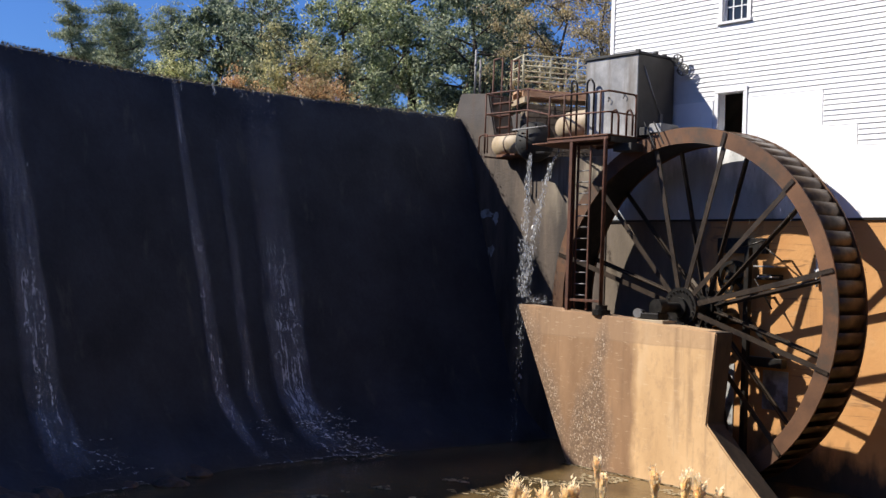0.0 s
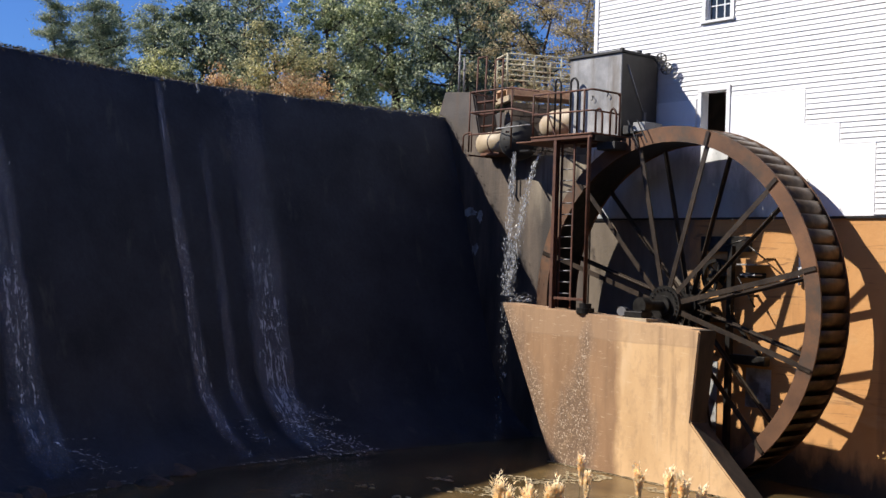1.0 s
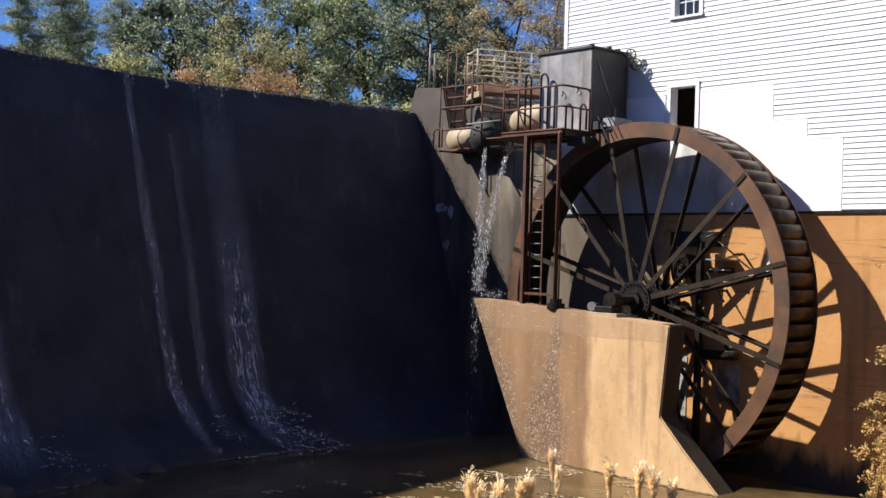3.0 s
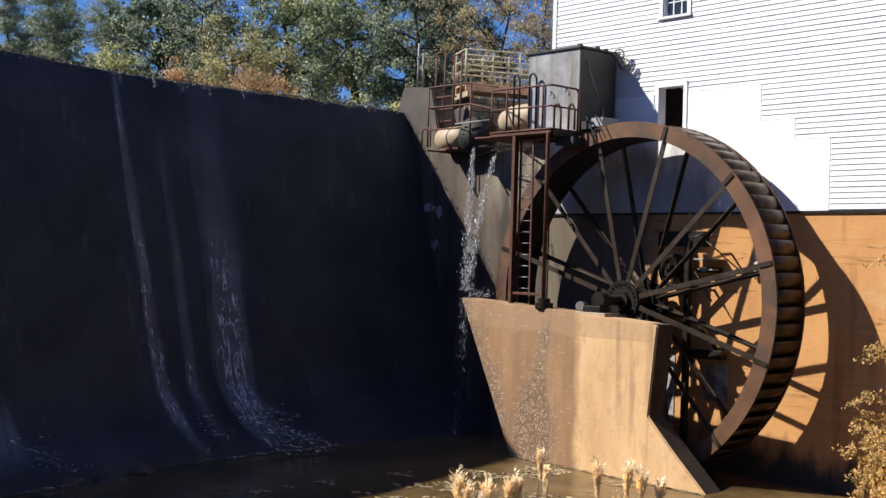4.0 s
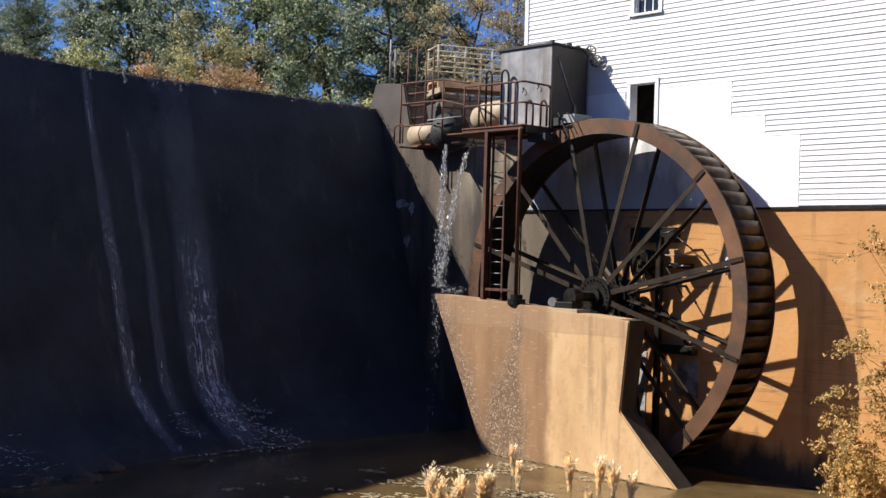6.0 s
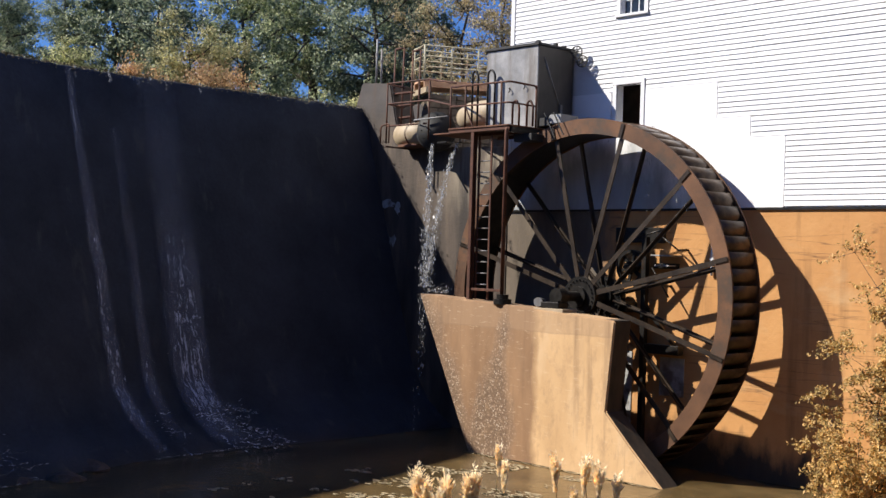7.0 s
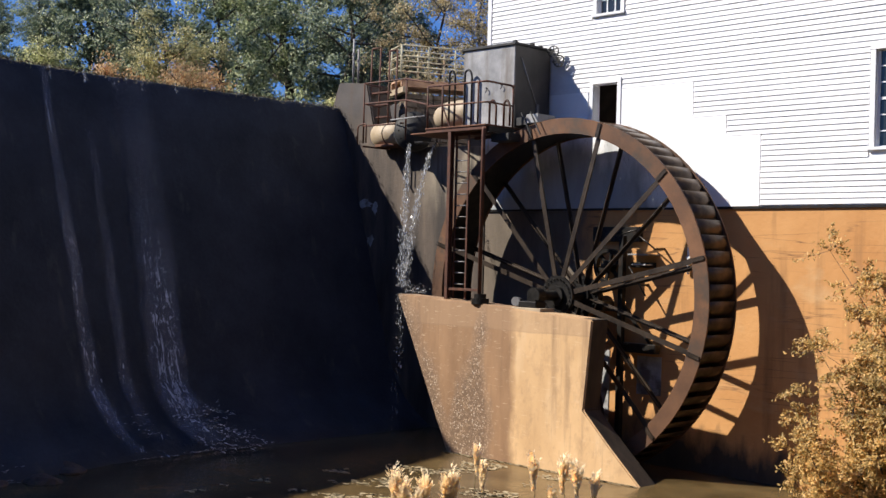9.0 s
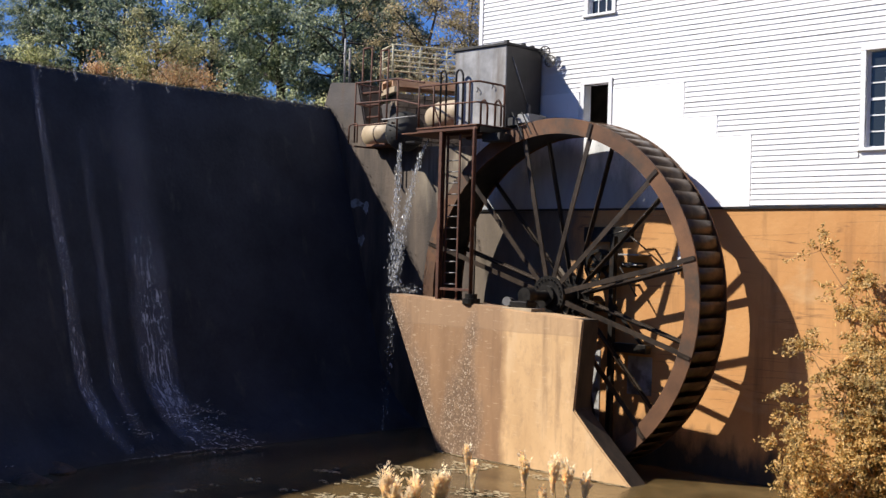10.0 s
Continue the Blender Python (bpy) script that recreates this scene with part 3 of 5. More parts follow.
MILL_L, MILL_R, SILL, TOP = -24.45, -1.5, 6.654, 16.2
HATCH = (-20.47, -19.66, 8.87, 10.02)
WIN_UP = (-20.42, -19.62, 11.93, 13.5)
WIN_R = (-12.44, -11.14, 7.95, 10.15)
# steps of the sheet metal that guards the boards from spray: right end, top
GUARD = [(-15.32, 8.42), (-16.29, 8.94), (-17.27, 9.86)]


def guard_right(z):
    for right, top in GUARD:
        if z < top - 0.02:
            return right
    return None


def build_mill():
    m = thing("mill_building", "white clapboard mill on an ochre rendered foundation", "building", at=(-14, W, 0))
    off = Matrix.Translation((14, -W, 0))
    made = []
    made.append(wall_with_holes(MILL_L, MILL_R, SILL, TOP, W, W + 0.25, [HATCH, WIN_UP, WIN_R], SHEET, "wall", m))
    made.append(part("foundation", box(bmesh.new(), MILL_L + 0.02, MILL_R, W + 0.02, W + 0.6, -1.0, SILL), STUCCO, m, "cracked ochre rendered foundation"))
    made.append(part("sill_board", box(bmesh.new(), MILL_L, MILL_R, W - 0.03, W + 0.02, SILL - 0.06, SILL - 0.004), IRON, m, "dark sill board"))
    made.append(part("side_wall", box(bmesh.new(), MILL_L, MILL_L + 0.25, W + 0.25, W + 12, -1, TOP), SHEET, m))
    made.append(part("side_wall", box(bmesh.new(), MILL_R - 0.25, MILL_R, W + 0.25, W + 12, -1, TOP), SHEET, m))
    made.append(part("back_wall", box(bmesh.new(), MILL_L, MILL_R, W + 12, W + 12.25, -1, TOP), SHEET, m))
    made.append(part("upper_floor", box(bmesh.new(), MILL_L + 0.25, MILL_R - 0.25, W + 0.6, W + 12, 8.6, 8.8), SHADE_IN, m))
    made.append(part("inner_wall", box(bmesh.new(), MILL_L + 0.3, MILL_R - 0.3, W + 2.4, W + 2.6, 8.8, TOP), SHADE_IN, m))
    bm = bmesh.new()
    for s in (0, 1):
        a = W - 0.5 if s == 0 else W + 12.75
        beam(bm, (MILL_L - 0.5, (a + W + 6.1) / 2, TOP + 2.1), (MILL_R + 0.5, (a + W + 6.1) / 2, TOP + 2.1), 7.9, 0.12,
             Vector((0, -0.55 if s == 0 else 0.55, 0.83)))
    made.append(part("roof", bm, ROOF, m))
    # corner board
    made.append(part("corner_board", box(bmesh.new(), MILL_L - 0.03, MILL_L + 0.12, W - 0.05, W - 0.002, SILL, TOP, 0.004), TRIM, m))
    # guard sheets, one above another
    zs = [SILL, 8.42, 8.94, 9.86]
    for (right, top), z0 in zip(GUARD, zs):
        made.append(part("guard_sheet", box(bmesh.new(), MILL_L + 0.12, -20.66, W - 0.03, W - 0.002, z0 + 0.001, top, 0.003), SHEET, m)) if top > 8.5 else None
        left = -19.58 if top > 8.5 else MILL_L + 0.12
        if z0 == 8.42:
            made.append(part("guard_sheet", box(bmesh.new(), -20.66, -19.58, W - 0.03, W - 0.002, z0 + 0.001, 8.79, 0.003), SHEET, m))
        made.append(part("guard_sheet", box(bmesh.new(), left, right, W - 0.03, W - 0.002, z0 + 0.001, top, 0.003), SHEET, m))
    for o in made:
        o.matrix_parent_inverse = off
    # clapboards: each course a tapered board, cut round openings
    rnd = random.Random(2)
    pitch = 0.1314
    z = SILL + 0.04
    while z < TOP - 0.1:
        cuts = [(MILL_L + 0.12, MILL_L + 0.121)]
        for h in (HATCH, WIN_UP, WIN_R):
            if h[2] - 0.14 < z + 0.07 < h[3] + 0.12:
                cuts.append((h[0] - 0.15, h[1] + 0.15))
        g = guard_right(z + 0.07)
        if g:
            cuts.append((MILL_L, g + 0.01))
        x = MILL_L + 0.12
        spans = []
        for a, b in sorted(cuts):
            if a > x + 0.05:
                spans.append((x, a))
            x = max(x, b)
        spans.append((x, MILL_R))
        for a, b in spans:
            joints = [a]
            while b - joints[-1] > 6.5:
                joints.append(joints[-1] + rnd.uniform(3.2, 5.0))
            joints.append(b)
            for p, q in zip(joints, joints[1:]):
                bm = bmesh.new()
                lifts = (rnd.uniform(-0.006, 0.006), rnd.uniform(-0.006, 0.006))
                v = [bm.verts.new((xx, W + yy, z + zz)) for xx, lift in zip((p + 0.002, q - 0.002), lifts)
                     for yy, zz in ((-0.002, lift), (-0.034 - abs(lift), lift - 0.004), (-0.012, pitch + 0.004), (-0.002, pitch + 0.004))]
                for fc in ((0, 3, 2, 1), (4, 5, 6, 7), (0, 1, 5, 4), (1, 2, 6, 5), (2, 3, 7, 6), (3, 0, 4, 7)):
                    bm.faces.new([v[i] for i in fc])
                part("clapboard", bm, SIDING, m).matrix_parent_inverse = off
        z += pitch
    # hatch frame
    def frame_of(h, name):
        x0, x1, z0, z1 = h
        t = 0.13
        fr = part(name, box(box(bmesh.new(), x0 - t, x1 + t, W - 0.06, W - 0.004, z1, z1 + t, 0.005), x0 - t - 0.02, x1 + t + 0.02, W - 0.09, W - 0.004, z0 - 0.07, z0, 0.005), TRIM, m)
        box_bm = bmesh.new()
        box_bm.from_mesh(fr.data)
        for a, b in ((x0 - t, x0), (x1, x1 + t)):
            box(box_bm, a, b, W - 0.055, W - 0.004, z0, z1, 0.005)
        box_bm.to_mesh(fr.data)
        box_bm.free()
        fr.matrix_parent_inverse = off
        return fr
    frame_of(HATCH, "hatch_frame")
    for k, (h, cols, rows) in enumerate(((WIN_UP, 3, 4), (WIN_R, 3, 6))):
        fr = frame_of(h, "window")
        x0, x1, z0, z1 = h
        bm = bmesh.new()
        for i in range(cols + 1):
            xx = x0 + (x1 - x0) * i / cols
            w = 0.03 if 0 < i < cols else 0.06
            box(bm, xx - w / 2 if 0 < i < cols else (x0 if i == 0 else x1 - w), xx + w / 2 if 0 < i < cols else (x0 + w if i == 0 else x1), W + 0.07, W + 0.115, z0, z1)
        for i in range(rows + 1):
            zz = z0 + (z1 - z0) * i / rows
            w = 0.06 if i in (0, rows, rows // 2) else 0.028
            box(bm, x0, x1, W + 0.066, W + 0.118, max(z0, zz - w / 2), min(z1, zz + w / 2))
        s = part("sash", bm, TRIM, fr)
        for i in range(cols):
            for j in range(rows):
                a, b = x0 + (x1 - x0) * i / cols, x0 + (x1 - x0) * (i + 1) / cols
                c, d = z0 + (z1 - z0) * j / rows, z0 + (z1 - z0) * (j + 1) / rows
                part("pane", box(bmesh.new(), a + 0.01, b - 0.01, W + 0.09, W + 0.096, c + 0.01, d - 0.01), GLASS, fr)


build_ground()
sheet("river_water", -32, 25, -20, W + 0.1, WATER, RIVER, "shallow brown river water below the dam")
sheet("pond_water", -400, -31.9, -200, 34.0, CREST - 0.09, POND, "still pond water behind the dam")
build_dam()
build_pier()
build_wing_wall()
build_mill()


# ---- the water wheel ----
HUB = Vector((-20.11, 24.62, 4.30))
R_OUT, R_IN, Y_FRONT, Y_BACK = 4.61, 4.25, 24.1, 25.25
PHASE = radians(13.5)


def rim(a, r, y):
    return Vector((HUB.x + r * math.cos(a), y, HUB.z + r * math.sin(a)))


def build_wheel():
    w = thing("mill_waterwheel", "huge rusty steel overshot water wheel beside the mill", "water wheel")
    n = 96
    for y, name in ((Y_FRONT, "front_rim"), (Y_BACK, "back_rim")):
        # the rim is bolted up from twelve segments
        seg = None
        for k in range(12):
            if seg is None:
                bm = bmesh.new()
                m = 8
                loops = []
                for i in range(m + 1):
                    a = math.pi / 6 * i / m + 0.0006 * (1 if i == 0 else -1 if i == m else 0)
                    loops.append([bm.verts.new((r * math.cos(a), yy, r * math.sin(a))) for r, yy in ((R_OUT, -0.025), (R_OUT, 0.025), (R_IN - 0.04, 0.025), (R_IN - 0.04, -0.025))])
                for p, q in zip(loops, loops[1:]):
                    for i in range(4):
                        bm.faces.new((p[i], p[(i + 1) % 4], q[(i + 1) % 4], q[i]))
                bm.faces.new(loops[0])
                bm.faces.new(loops[-1][::-1])
                bmesh.ops.recalc_face_normals(bm, faces=bm.faces[:])
                o = part("rim_segment", bm, RIM, w)
                seg = o.data
            else:
                o = new("rim_segment", seg)
                o.parent = w
            o.matrix_local = Matrix.Translation((HUB.x, y, HUB.z)) @ Matrix.Rotation(-(PHASE + k * math.pi / 6), 4, "Y")
        # flange plates where the rim segments join
        for k in range(12):
            a = PHASE + k * math.pi / 6
            bm = bmesh.new()
            s = -0.045 if y == Y_FRONT else 0.045
            beam(bm, rim(a, R_IN - 0.03, y + s), rim(a, R_OUT - 0.03, y + s), 0.11, 0.014)
            for i in range(6):
                r = R_IN + 0.03 + 0.07 * i
                for d in (-0.035, 0.035):
                    c = rim(a + d / r, r, y + s * 1.2)
                    box(bm, c.x - 0.008, c.x + 0.008, c.y - 0.01, c.y + 0.01, c.z - 0.008, c.z + 0.008)
            part("joint_plate", bm, SPOKE, w)
    # sole plate inside the buckets
    bm = bmesh.new()
    for r in (R_IN, R_IN - 0.012):
        ring = [[bm.verts.new(rim(2 * math.pi * j / n, r, y)) for j in range(n)] for y in (Y_FRONT + 0.02, Y_BACK - 0.02)]
        for j in range(n):
            bm.faces.new((ring[0][j], ring[0][(j + 1) % n], ring[1][(j + 1) % n], ring[1][j]))
    smooth(part("sole_plate", bm, IRON, w, "dark wet sole plate"))
    # curved buckets
    rows = [(R_IN - 0.0, 0.0), (R_IN + 0.10, 0.002), (R_IN + 0.20, 0.018), (R_IN + 0.30, 0.05), (R_OUT - 0.03, 0.098)]
    me = None
    for k in range(72):
        a0 = 2 * math.pi * k / 72
        if me is None:
            v, f = [], []
            for th in (0.0, 0.012):
                for r, da in rows:
                    for y in (Y_FRONT + 0.026, Y_BACK - 0.026):
                        p = Vector(((r + th) * math.cos(da), y, (r + th) * math.sin(da)))
                        v.append(p)
            m = len(rows) * 2
            for i in range(len(rows) - 1):
                f.append((2 * i, 2 * i + 1, 2 * i + 3, 2 * i + 2))
                f.append((m + 2 * i + 2, m + 2 * i + 3, m + 2 * i + 1, m + 2 * i))
            e = m - 2
            f += [(e, e + 1, m + e + 1, m + e), (0, 1, m + 1, m)]
            f += [(2 * i, 2 * i + 2, m + 2 * i + 2, m + 2 * i) for i in range(len(rows) - 1)]
            b = part("bucket", (v, f), BUCKET, w)
            smooth(b)
            me = b.data
        else:
            b = new("bucket", me)
            b.parent = w
        b.matrix_local = Matrix.Translation((HUB.x, 0, HUB.z)) @ Matrix.Rotation(-a0, 4, "Y")
    # spokes: a pair of spiders, and slanting braces between them
    for y, side in ((Y_FRONT + 0.06, 1), (Y_BACK - 0.06, -1)):
        for k in range(12):
            a = PHASE + k * math.pi / 6
            bm = bmesh.new()
            beam(bm, rim(a, 0.32, y), rim(a, R_IN + 0.06, y), 0.13, 0.02)
            beam(bm, rim(a, 0.32, y + side * 0.05), rim(a, R_IN - 0.02, y + side * 0.05), 0.02, 0.09)
            part("spoke", bm, SPOKE, w)
    # hubs and axle
    for y in (Y_FRONT + 0.04, Y_BACK - 0.04):
        bm = disc(bmesh.new(), (HUB.x, y, HUB.z), (0, 1, 0), 0.52, 0.07, 36)
        for k in range(24):
            c = rim(k * math.pi / 12, 0.43, y - 0.05)
            disc(bm, c, (0, 1, 0), 0.022, 0.05, 6)
        disc(bm, (HUB.x, y, HUB.z), (0, 1, 0), 0.26, 0.26, 24)
        part("hub", bm, IRON, w)
    part("axle", disc(bmesh.new(), (HUB.x, 24.5, HUB.z), (0, 1, 0), 0.13, 2.6, 20), IRON, w)


def build_bearing():
    b = thing("axle_bearing", "greasy cast-iron bearing block on the pier top", "bearing")
    part("base_plate", box(bmesh.new(), -20.75, -19.75, 23.05, 23.6, 3.86, 3.99, 0.01), PIPE, b, "pale base plate")
    bm = box(bmesh.new(), -20.55, -19.95, 23.1, 23.5, 3.99, 4.15, 0.02)
    disc(bm, (HUB.x, 23.3, HUB.z), (0, 1, 0), 0.21, 0.26, 20)
    part("housing", bm, IRON, b)
    for x in (-20.5, -20.0):
        for y in (23.16, 23.44):
            part("bolt", disc(bmesh.new(), (x, y, 4.17), (0, 0, 1), 0.03, 0.07, 6), IRON, b)
    part("grease_cup", disc(bmesh.new(), (-20.7, 23.25, 4.12), (0.4, -1, 0.1), 0.12, 0.3, 16), TANK, b, "pale grease drum")


build_wheel()
build_bearing()


# ---- trees ----
OPEN_SIDE = Vector((-0.17, -0.84, 0.51))    # the south, where light and open air are


def leaf_axes(rnd, turn=0.0, keen=0.95):
    """Two axes of a leaf that turns its face, more or less, to the open south side."""
    face = Matrix.Rotation(-turn, 3, "Z") @ OPEN_SIDE * keen + Vector((rnd.gauss(0, 0.55), rnd.gauss(0, 0.55), rnd.gauss(0, 0.55)))
    a = face.cross(Vector((rnd.gauss(0, 1), rnd.gauss(0, 1), rnd.gauss(0, 1)))).normalized()
    return a, face.cross(a).normalized()


def tree_mesh(seed, height, spread, base, leaves, size, droop=0.0, crown_low=0.25, kind="broad", clump=0.42, turn=0.0):
    rnd = random.Random(seed)
    bm = bmesh.new()
    tips = []
    top = Vector((rnd.uniform(-1, 1), rnd.uniform(-1, 1), height * 0.86))
    trunk = [Vector((0, 0, -0.6)), Vector((0, 0, height * 0.15))]
    for i in range(1, 6):
        f = i / 5
        trunk.append(Vector((top.x * f + rnd.uniform(-0.3, 0.3), top.y * f + rnd.uniform(-0.3, 0.3), height * (0.15 + 0.75 * f))))
    tube(bm, trunk, base, 9, base * 0.12)
    levels = 26 if kind == "pine" else 17
    for i in range(levels):
        f = crown_low + (0.97 - crown_low) * (i + rnd.random() * 0.7) / levels
        at = trunk[1].lerp(trunk[-1], max(0.0, (f - 0.15) / 0.85))
        if kind == "pine":
            reach = spread * (1.05 - f) / (1.05 - crown_low) * rnd.uniform(0.55, 1.1) + 0.4
            rise = rnd.uniform(-0.12, 0.22)
        else:
            reach = spread * math.sqrt(max(0.05, 1 - ((f - 0.5) / 0.62) ** 2)) * rnd.uniform(0.55, 1.1)
            rise = rnd.uniform(0.15, 0.8) * (1.2 - 0.6 * f)
        a = i * 2.399 + rnd.uniform(-0.4, 0.4)
        d = Vector((math.cos(a), math.sin(a), rise)).normalized()
        pts = [at]
        for k in range(1, 5):
            d = (d + Vector((rnd.gauss(0, 0.16), rnd.gauss(0, 0.16), rnd.gauss(0, 0.12) - droop * k * 0.1))).normalized()
            pts.append(pts[-1] + d * reach / 4)
        tube(bm, pts, base * (0.42 - 0.27 * f), 6, 0.015)
        tips += [(p, 1.0) for p in pts[2:]] + [(pts[1].lerp(pts[2], 0.6), 0.7)]
        for k in (1, 2, 3):
            for _ in range(2):
                dd = (d * 0.5 + Vector((rnd.gauss(0, 1), rnd.gauss(0, 1), rnd.gauss(0.25, 0.6)))).normalized()
                q = pts[k] + dd * reach * rnd.uniform(0.22, 0.5)
                tube(bm, [pts[k], pts[k].lerp(q, 0.5) + Vector((0, 0, rnd.uniform(-0.1, 0.15))), q], base * 0.09, 4, 0.01)
                tips += [(q, 1.0), (pts[k].lerp(q, 0.6), 0.7)]
    v, f = [], []
    tips = [t for t in tips if rnd.random() < (0.6 if kind == "pine" else 0.36)]
    leaves = int(leaves * 2.4)
    size *= 0.66
    per = max(3, leaves // len(tips))
    light = Matrix.Rotation(-turn, 3, "Z") @ OPEN_SIDE
    for p, k in tips:
        r = clump * (0.6 + 0.9 * rnd.random()) * spread / 4.0
        flat = 0.4 if kind == "pine" else 0.75
        for _ in range(2):
            heart = p + Vector((rnd.gauss(0, r), rnd.gauss(0, r), rnd.gauss(0.1 * r, r * flat)))
            lump = rnd.uniform(0.18, 0.40) * (0.6 + spread / 8)
            for _ in range(int(per / 2 * k * rnd.uniform(0.5, 1.5))):
                out = Vector((rnd.gauss(0, 1), rnd.gauss(0, 1), rnd.gauss(0, 1)))
                c = heart + Vector((out.x, out.y, out.z * flat)) * lump * 0.8
                face = out.normalized() * 0.9 + light * 0.35 + Vector((rnd.gauss(0, 0.4), rnd.gauss(0, 0.4), rnd.gauss(0, 0.4)))
                a = face.cross(Vector((rnd.gauss(0, 1), rnd.gauss(0, 1), rnd.gauss(0, 1)))).normalized()
                b = face.cross(a).normalized() * (0.22 if kind == "pine" else 0.62)
                s = size * rnd.uniform(0.6, 1.35)
                nrm = a.cross(b) * 0.22
                j = len(v)
                v += [c - a * s * 0.5, c + (b * 0.5 + nrm) * s, c + a * s * 0.5, c + (-b * 0.5 + nrm) * s]
                f += [(j, j + 1, j + 2), (j, j + 2, j + 3)]
    return bm, (v, f)


def tree(name, label, at, leaf, seed, height, spread, base, leaves, size, **kw):
    t = thing(name, label, "tree", "trees behind the dam", at=(at[0], at[1], land(*at)))
    t.rotation_euler = (0, 0, seed * 1.7)
    wood, crown = tree_mesh(seed, height, spread, base, leaves, size, turn=seed * 1.7, **kw)
    smooth(part("trunk", wood, BARK, t))
    part("crown", crown, leaf, t)
    return t


def along(px, dist):
    """A place at that distance along a bearing: 0 looks at the dam's far part, 1088 past the mill's corner."""
    a = math.radians(161.4 - px * (161.4 - 133.4) / 1080)
    return dist * math.cos(a), dist * math.sin(a)


tree("pine_tree", "slender pine with dark tufted needles by the pond", along(135, 60), NEEDLE, 1, 7.6, 1.5, 0.12, 7500, 0.26, kind="pine", crown_low=0.05, clump=0.5)
tree("pine_tree", "tall broad pine with dark layered boughs", along(215, 66), NEEDLE, 2, 9.0, 3.6, 0.24, 9600, 0.30, kind="pine", crown_low=0.05, clump=0.42)
tree("pine_tree", "tall broad pine with dark layered boughs", along(300, 70), NEEDLE, 22, 9.5, 3.6, 0.24, 8400, 0.32, kind="pine", crown_low=0.05, clump=0.42)
tree("broadleaf_tree", "small round tree with pale green leaves", along(280, 52), LEAF_LIGHT, 3, 5.2, 1.5, 0.12, 4800, 0.17, crown_low=0.02, clump=0.5)
tree("broadleaf_tree", "tall dark green tree with bare grey limbs", along(385, 66), LEAF_DARK, 4, 8.8, 3.4, 0.24, 9000, 0.27, crown_low=0.05)
tree("broadleaf_tree", "thinly leaved dark tree with grey limbs", along(450, 60), LEAF_DARK, 5, 8.6, 2.8, 0.18, 4200, 0.24, crown_low=0.08)
tree("broadleaf_tree", "yellowing green tree leaning over the pond", along(520, 54), LEAF_YELLOW, 6, 6.6, 2.4, 0.16, 7800, 0.19, crown_low=0.02)
tree("broadleaf_tree", "large spreading oak with sunlit green leaves", along(610, 60), LEAF_GREEN, 7, 8.8, 4.0, 0.30, 9000, 0.25, crown_low=0.03)
tree("broadleaf_tree", "large spreading oak with sunlit green leaves", along(720, 64), LEAF_GREEN, 8, 9.2, 4.0, 0.30, 9000, 0.26, crown_low=0.03)
tree("broadleaf_tree", "dense dark green tree behind the railings", along(820, 60), LEAF_DARK, 9, 9.0, 3.6, 0.26, 9000, 0.25, crown_low=0.03)
tree("broadleaf_tree", "dense dark green tree behind the railings", along(905, 66), LEAF_DARK, 10, 9.4, 3.6, 0.26, 8400, 0.26, crown_low=0.03)
tree("broadleaf_tree", "thin tree with sparse golden leaves against the sky", along(990, 52), LEAF_GOLD, 11, 9.0, 3.0, 0.16, 5400, 0.18, crown_low=0.04, clump=0.6)
tree("broadleaf_tree", "thin tree with sparse golden leaves against the sky", along(1075, 56), LEAF_GOLD, 12, 9.0, 3.0, 0.16, 5400, 0.18, crown_low=0.04, clump=0.6)
tree("shrub", "orange autumn shrub on the far bank", along(405, 49), LEAF_ORANGE, 13, 4.5, 1.7, 0.06, 3000, 0.15, crown_low=0.02)
tree("shrub", "orange autumn shrub on the far bank", along(470, 49), LEAF_ORANGE, 14, 4.4, 1.9, 0.06, 3600, 0.15, crown_low=0.02)
tree("shrub", "golden orange shrub on the far bank", along(540, 49), LEAF_ORANGE, 15, 4.0, 1.9, 0.06, 3600, 0.15, crown_low=0.02)
tree("shrub", "yellow-green shrub on the far bank", along(790, 49), LEAF_LIGHT, 16, 3.4, 1.1, 0.05, 2700, 0.14, crown_low=0.02)
tree("shrub", "low green shrub on the far bank", along(650, 50), LEAF_GREEN, 17, 3.2, 2.0, 0.06, 3600, 0.16, crown_low=0.02)
tree("shrub", "low green shrub on the far bank", along(720, 50), LEAF_GREEN, 19, 3.2, 1.8, 0.06, 3600, 0.16, crown_low=0.02)
tree("shrub", "low green shrub on the far bank", along(345, 52), LEAF_GREEN, 18, 3.6, 1.8, 0.06, 3600, 0.16, crown_low=0.02)
tree("shrub", "low dark shrub on the far bank", along(220, 54), LEAF_DARK, 20, 3.4, 2.0, 0.06, 3600, 0.17, crown_low=0.02)
for i, (px, dist) in enumerate(((200, 84), (410, 86), (660, 88), (860, 86))):
    tree("broadleaf_tree", "dark green tree deep in the wood behind", along(px, dist), LEAF_DARK, 60 + i, 11.5, 4.2, 0.3, 7000, 0.30, crown_low=0.03)


# darker copy of the tank's steel: shade of its right face in the colour
TANK_SHADE = surface("shaded_stained_tank_side", (0.030, 0.026, 0.022), (0.070, 0.062, 0.054), 0.6, 1.4, (0.10, 0.085, 0.07), (0.55, 0.75), 1.0, 26, 0.15, 0.004)


# ---- platform, tank and railings over the wheel ----
def pipe_run(name, pts, r, material, parent, label="", n=8):
    return smooth(part(name, tube(bmesh.new(), bow(pts), r, n), material, parent, label))


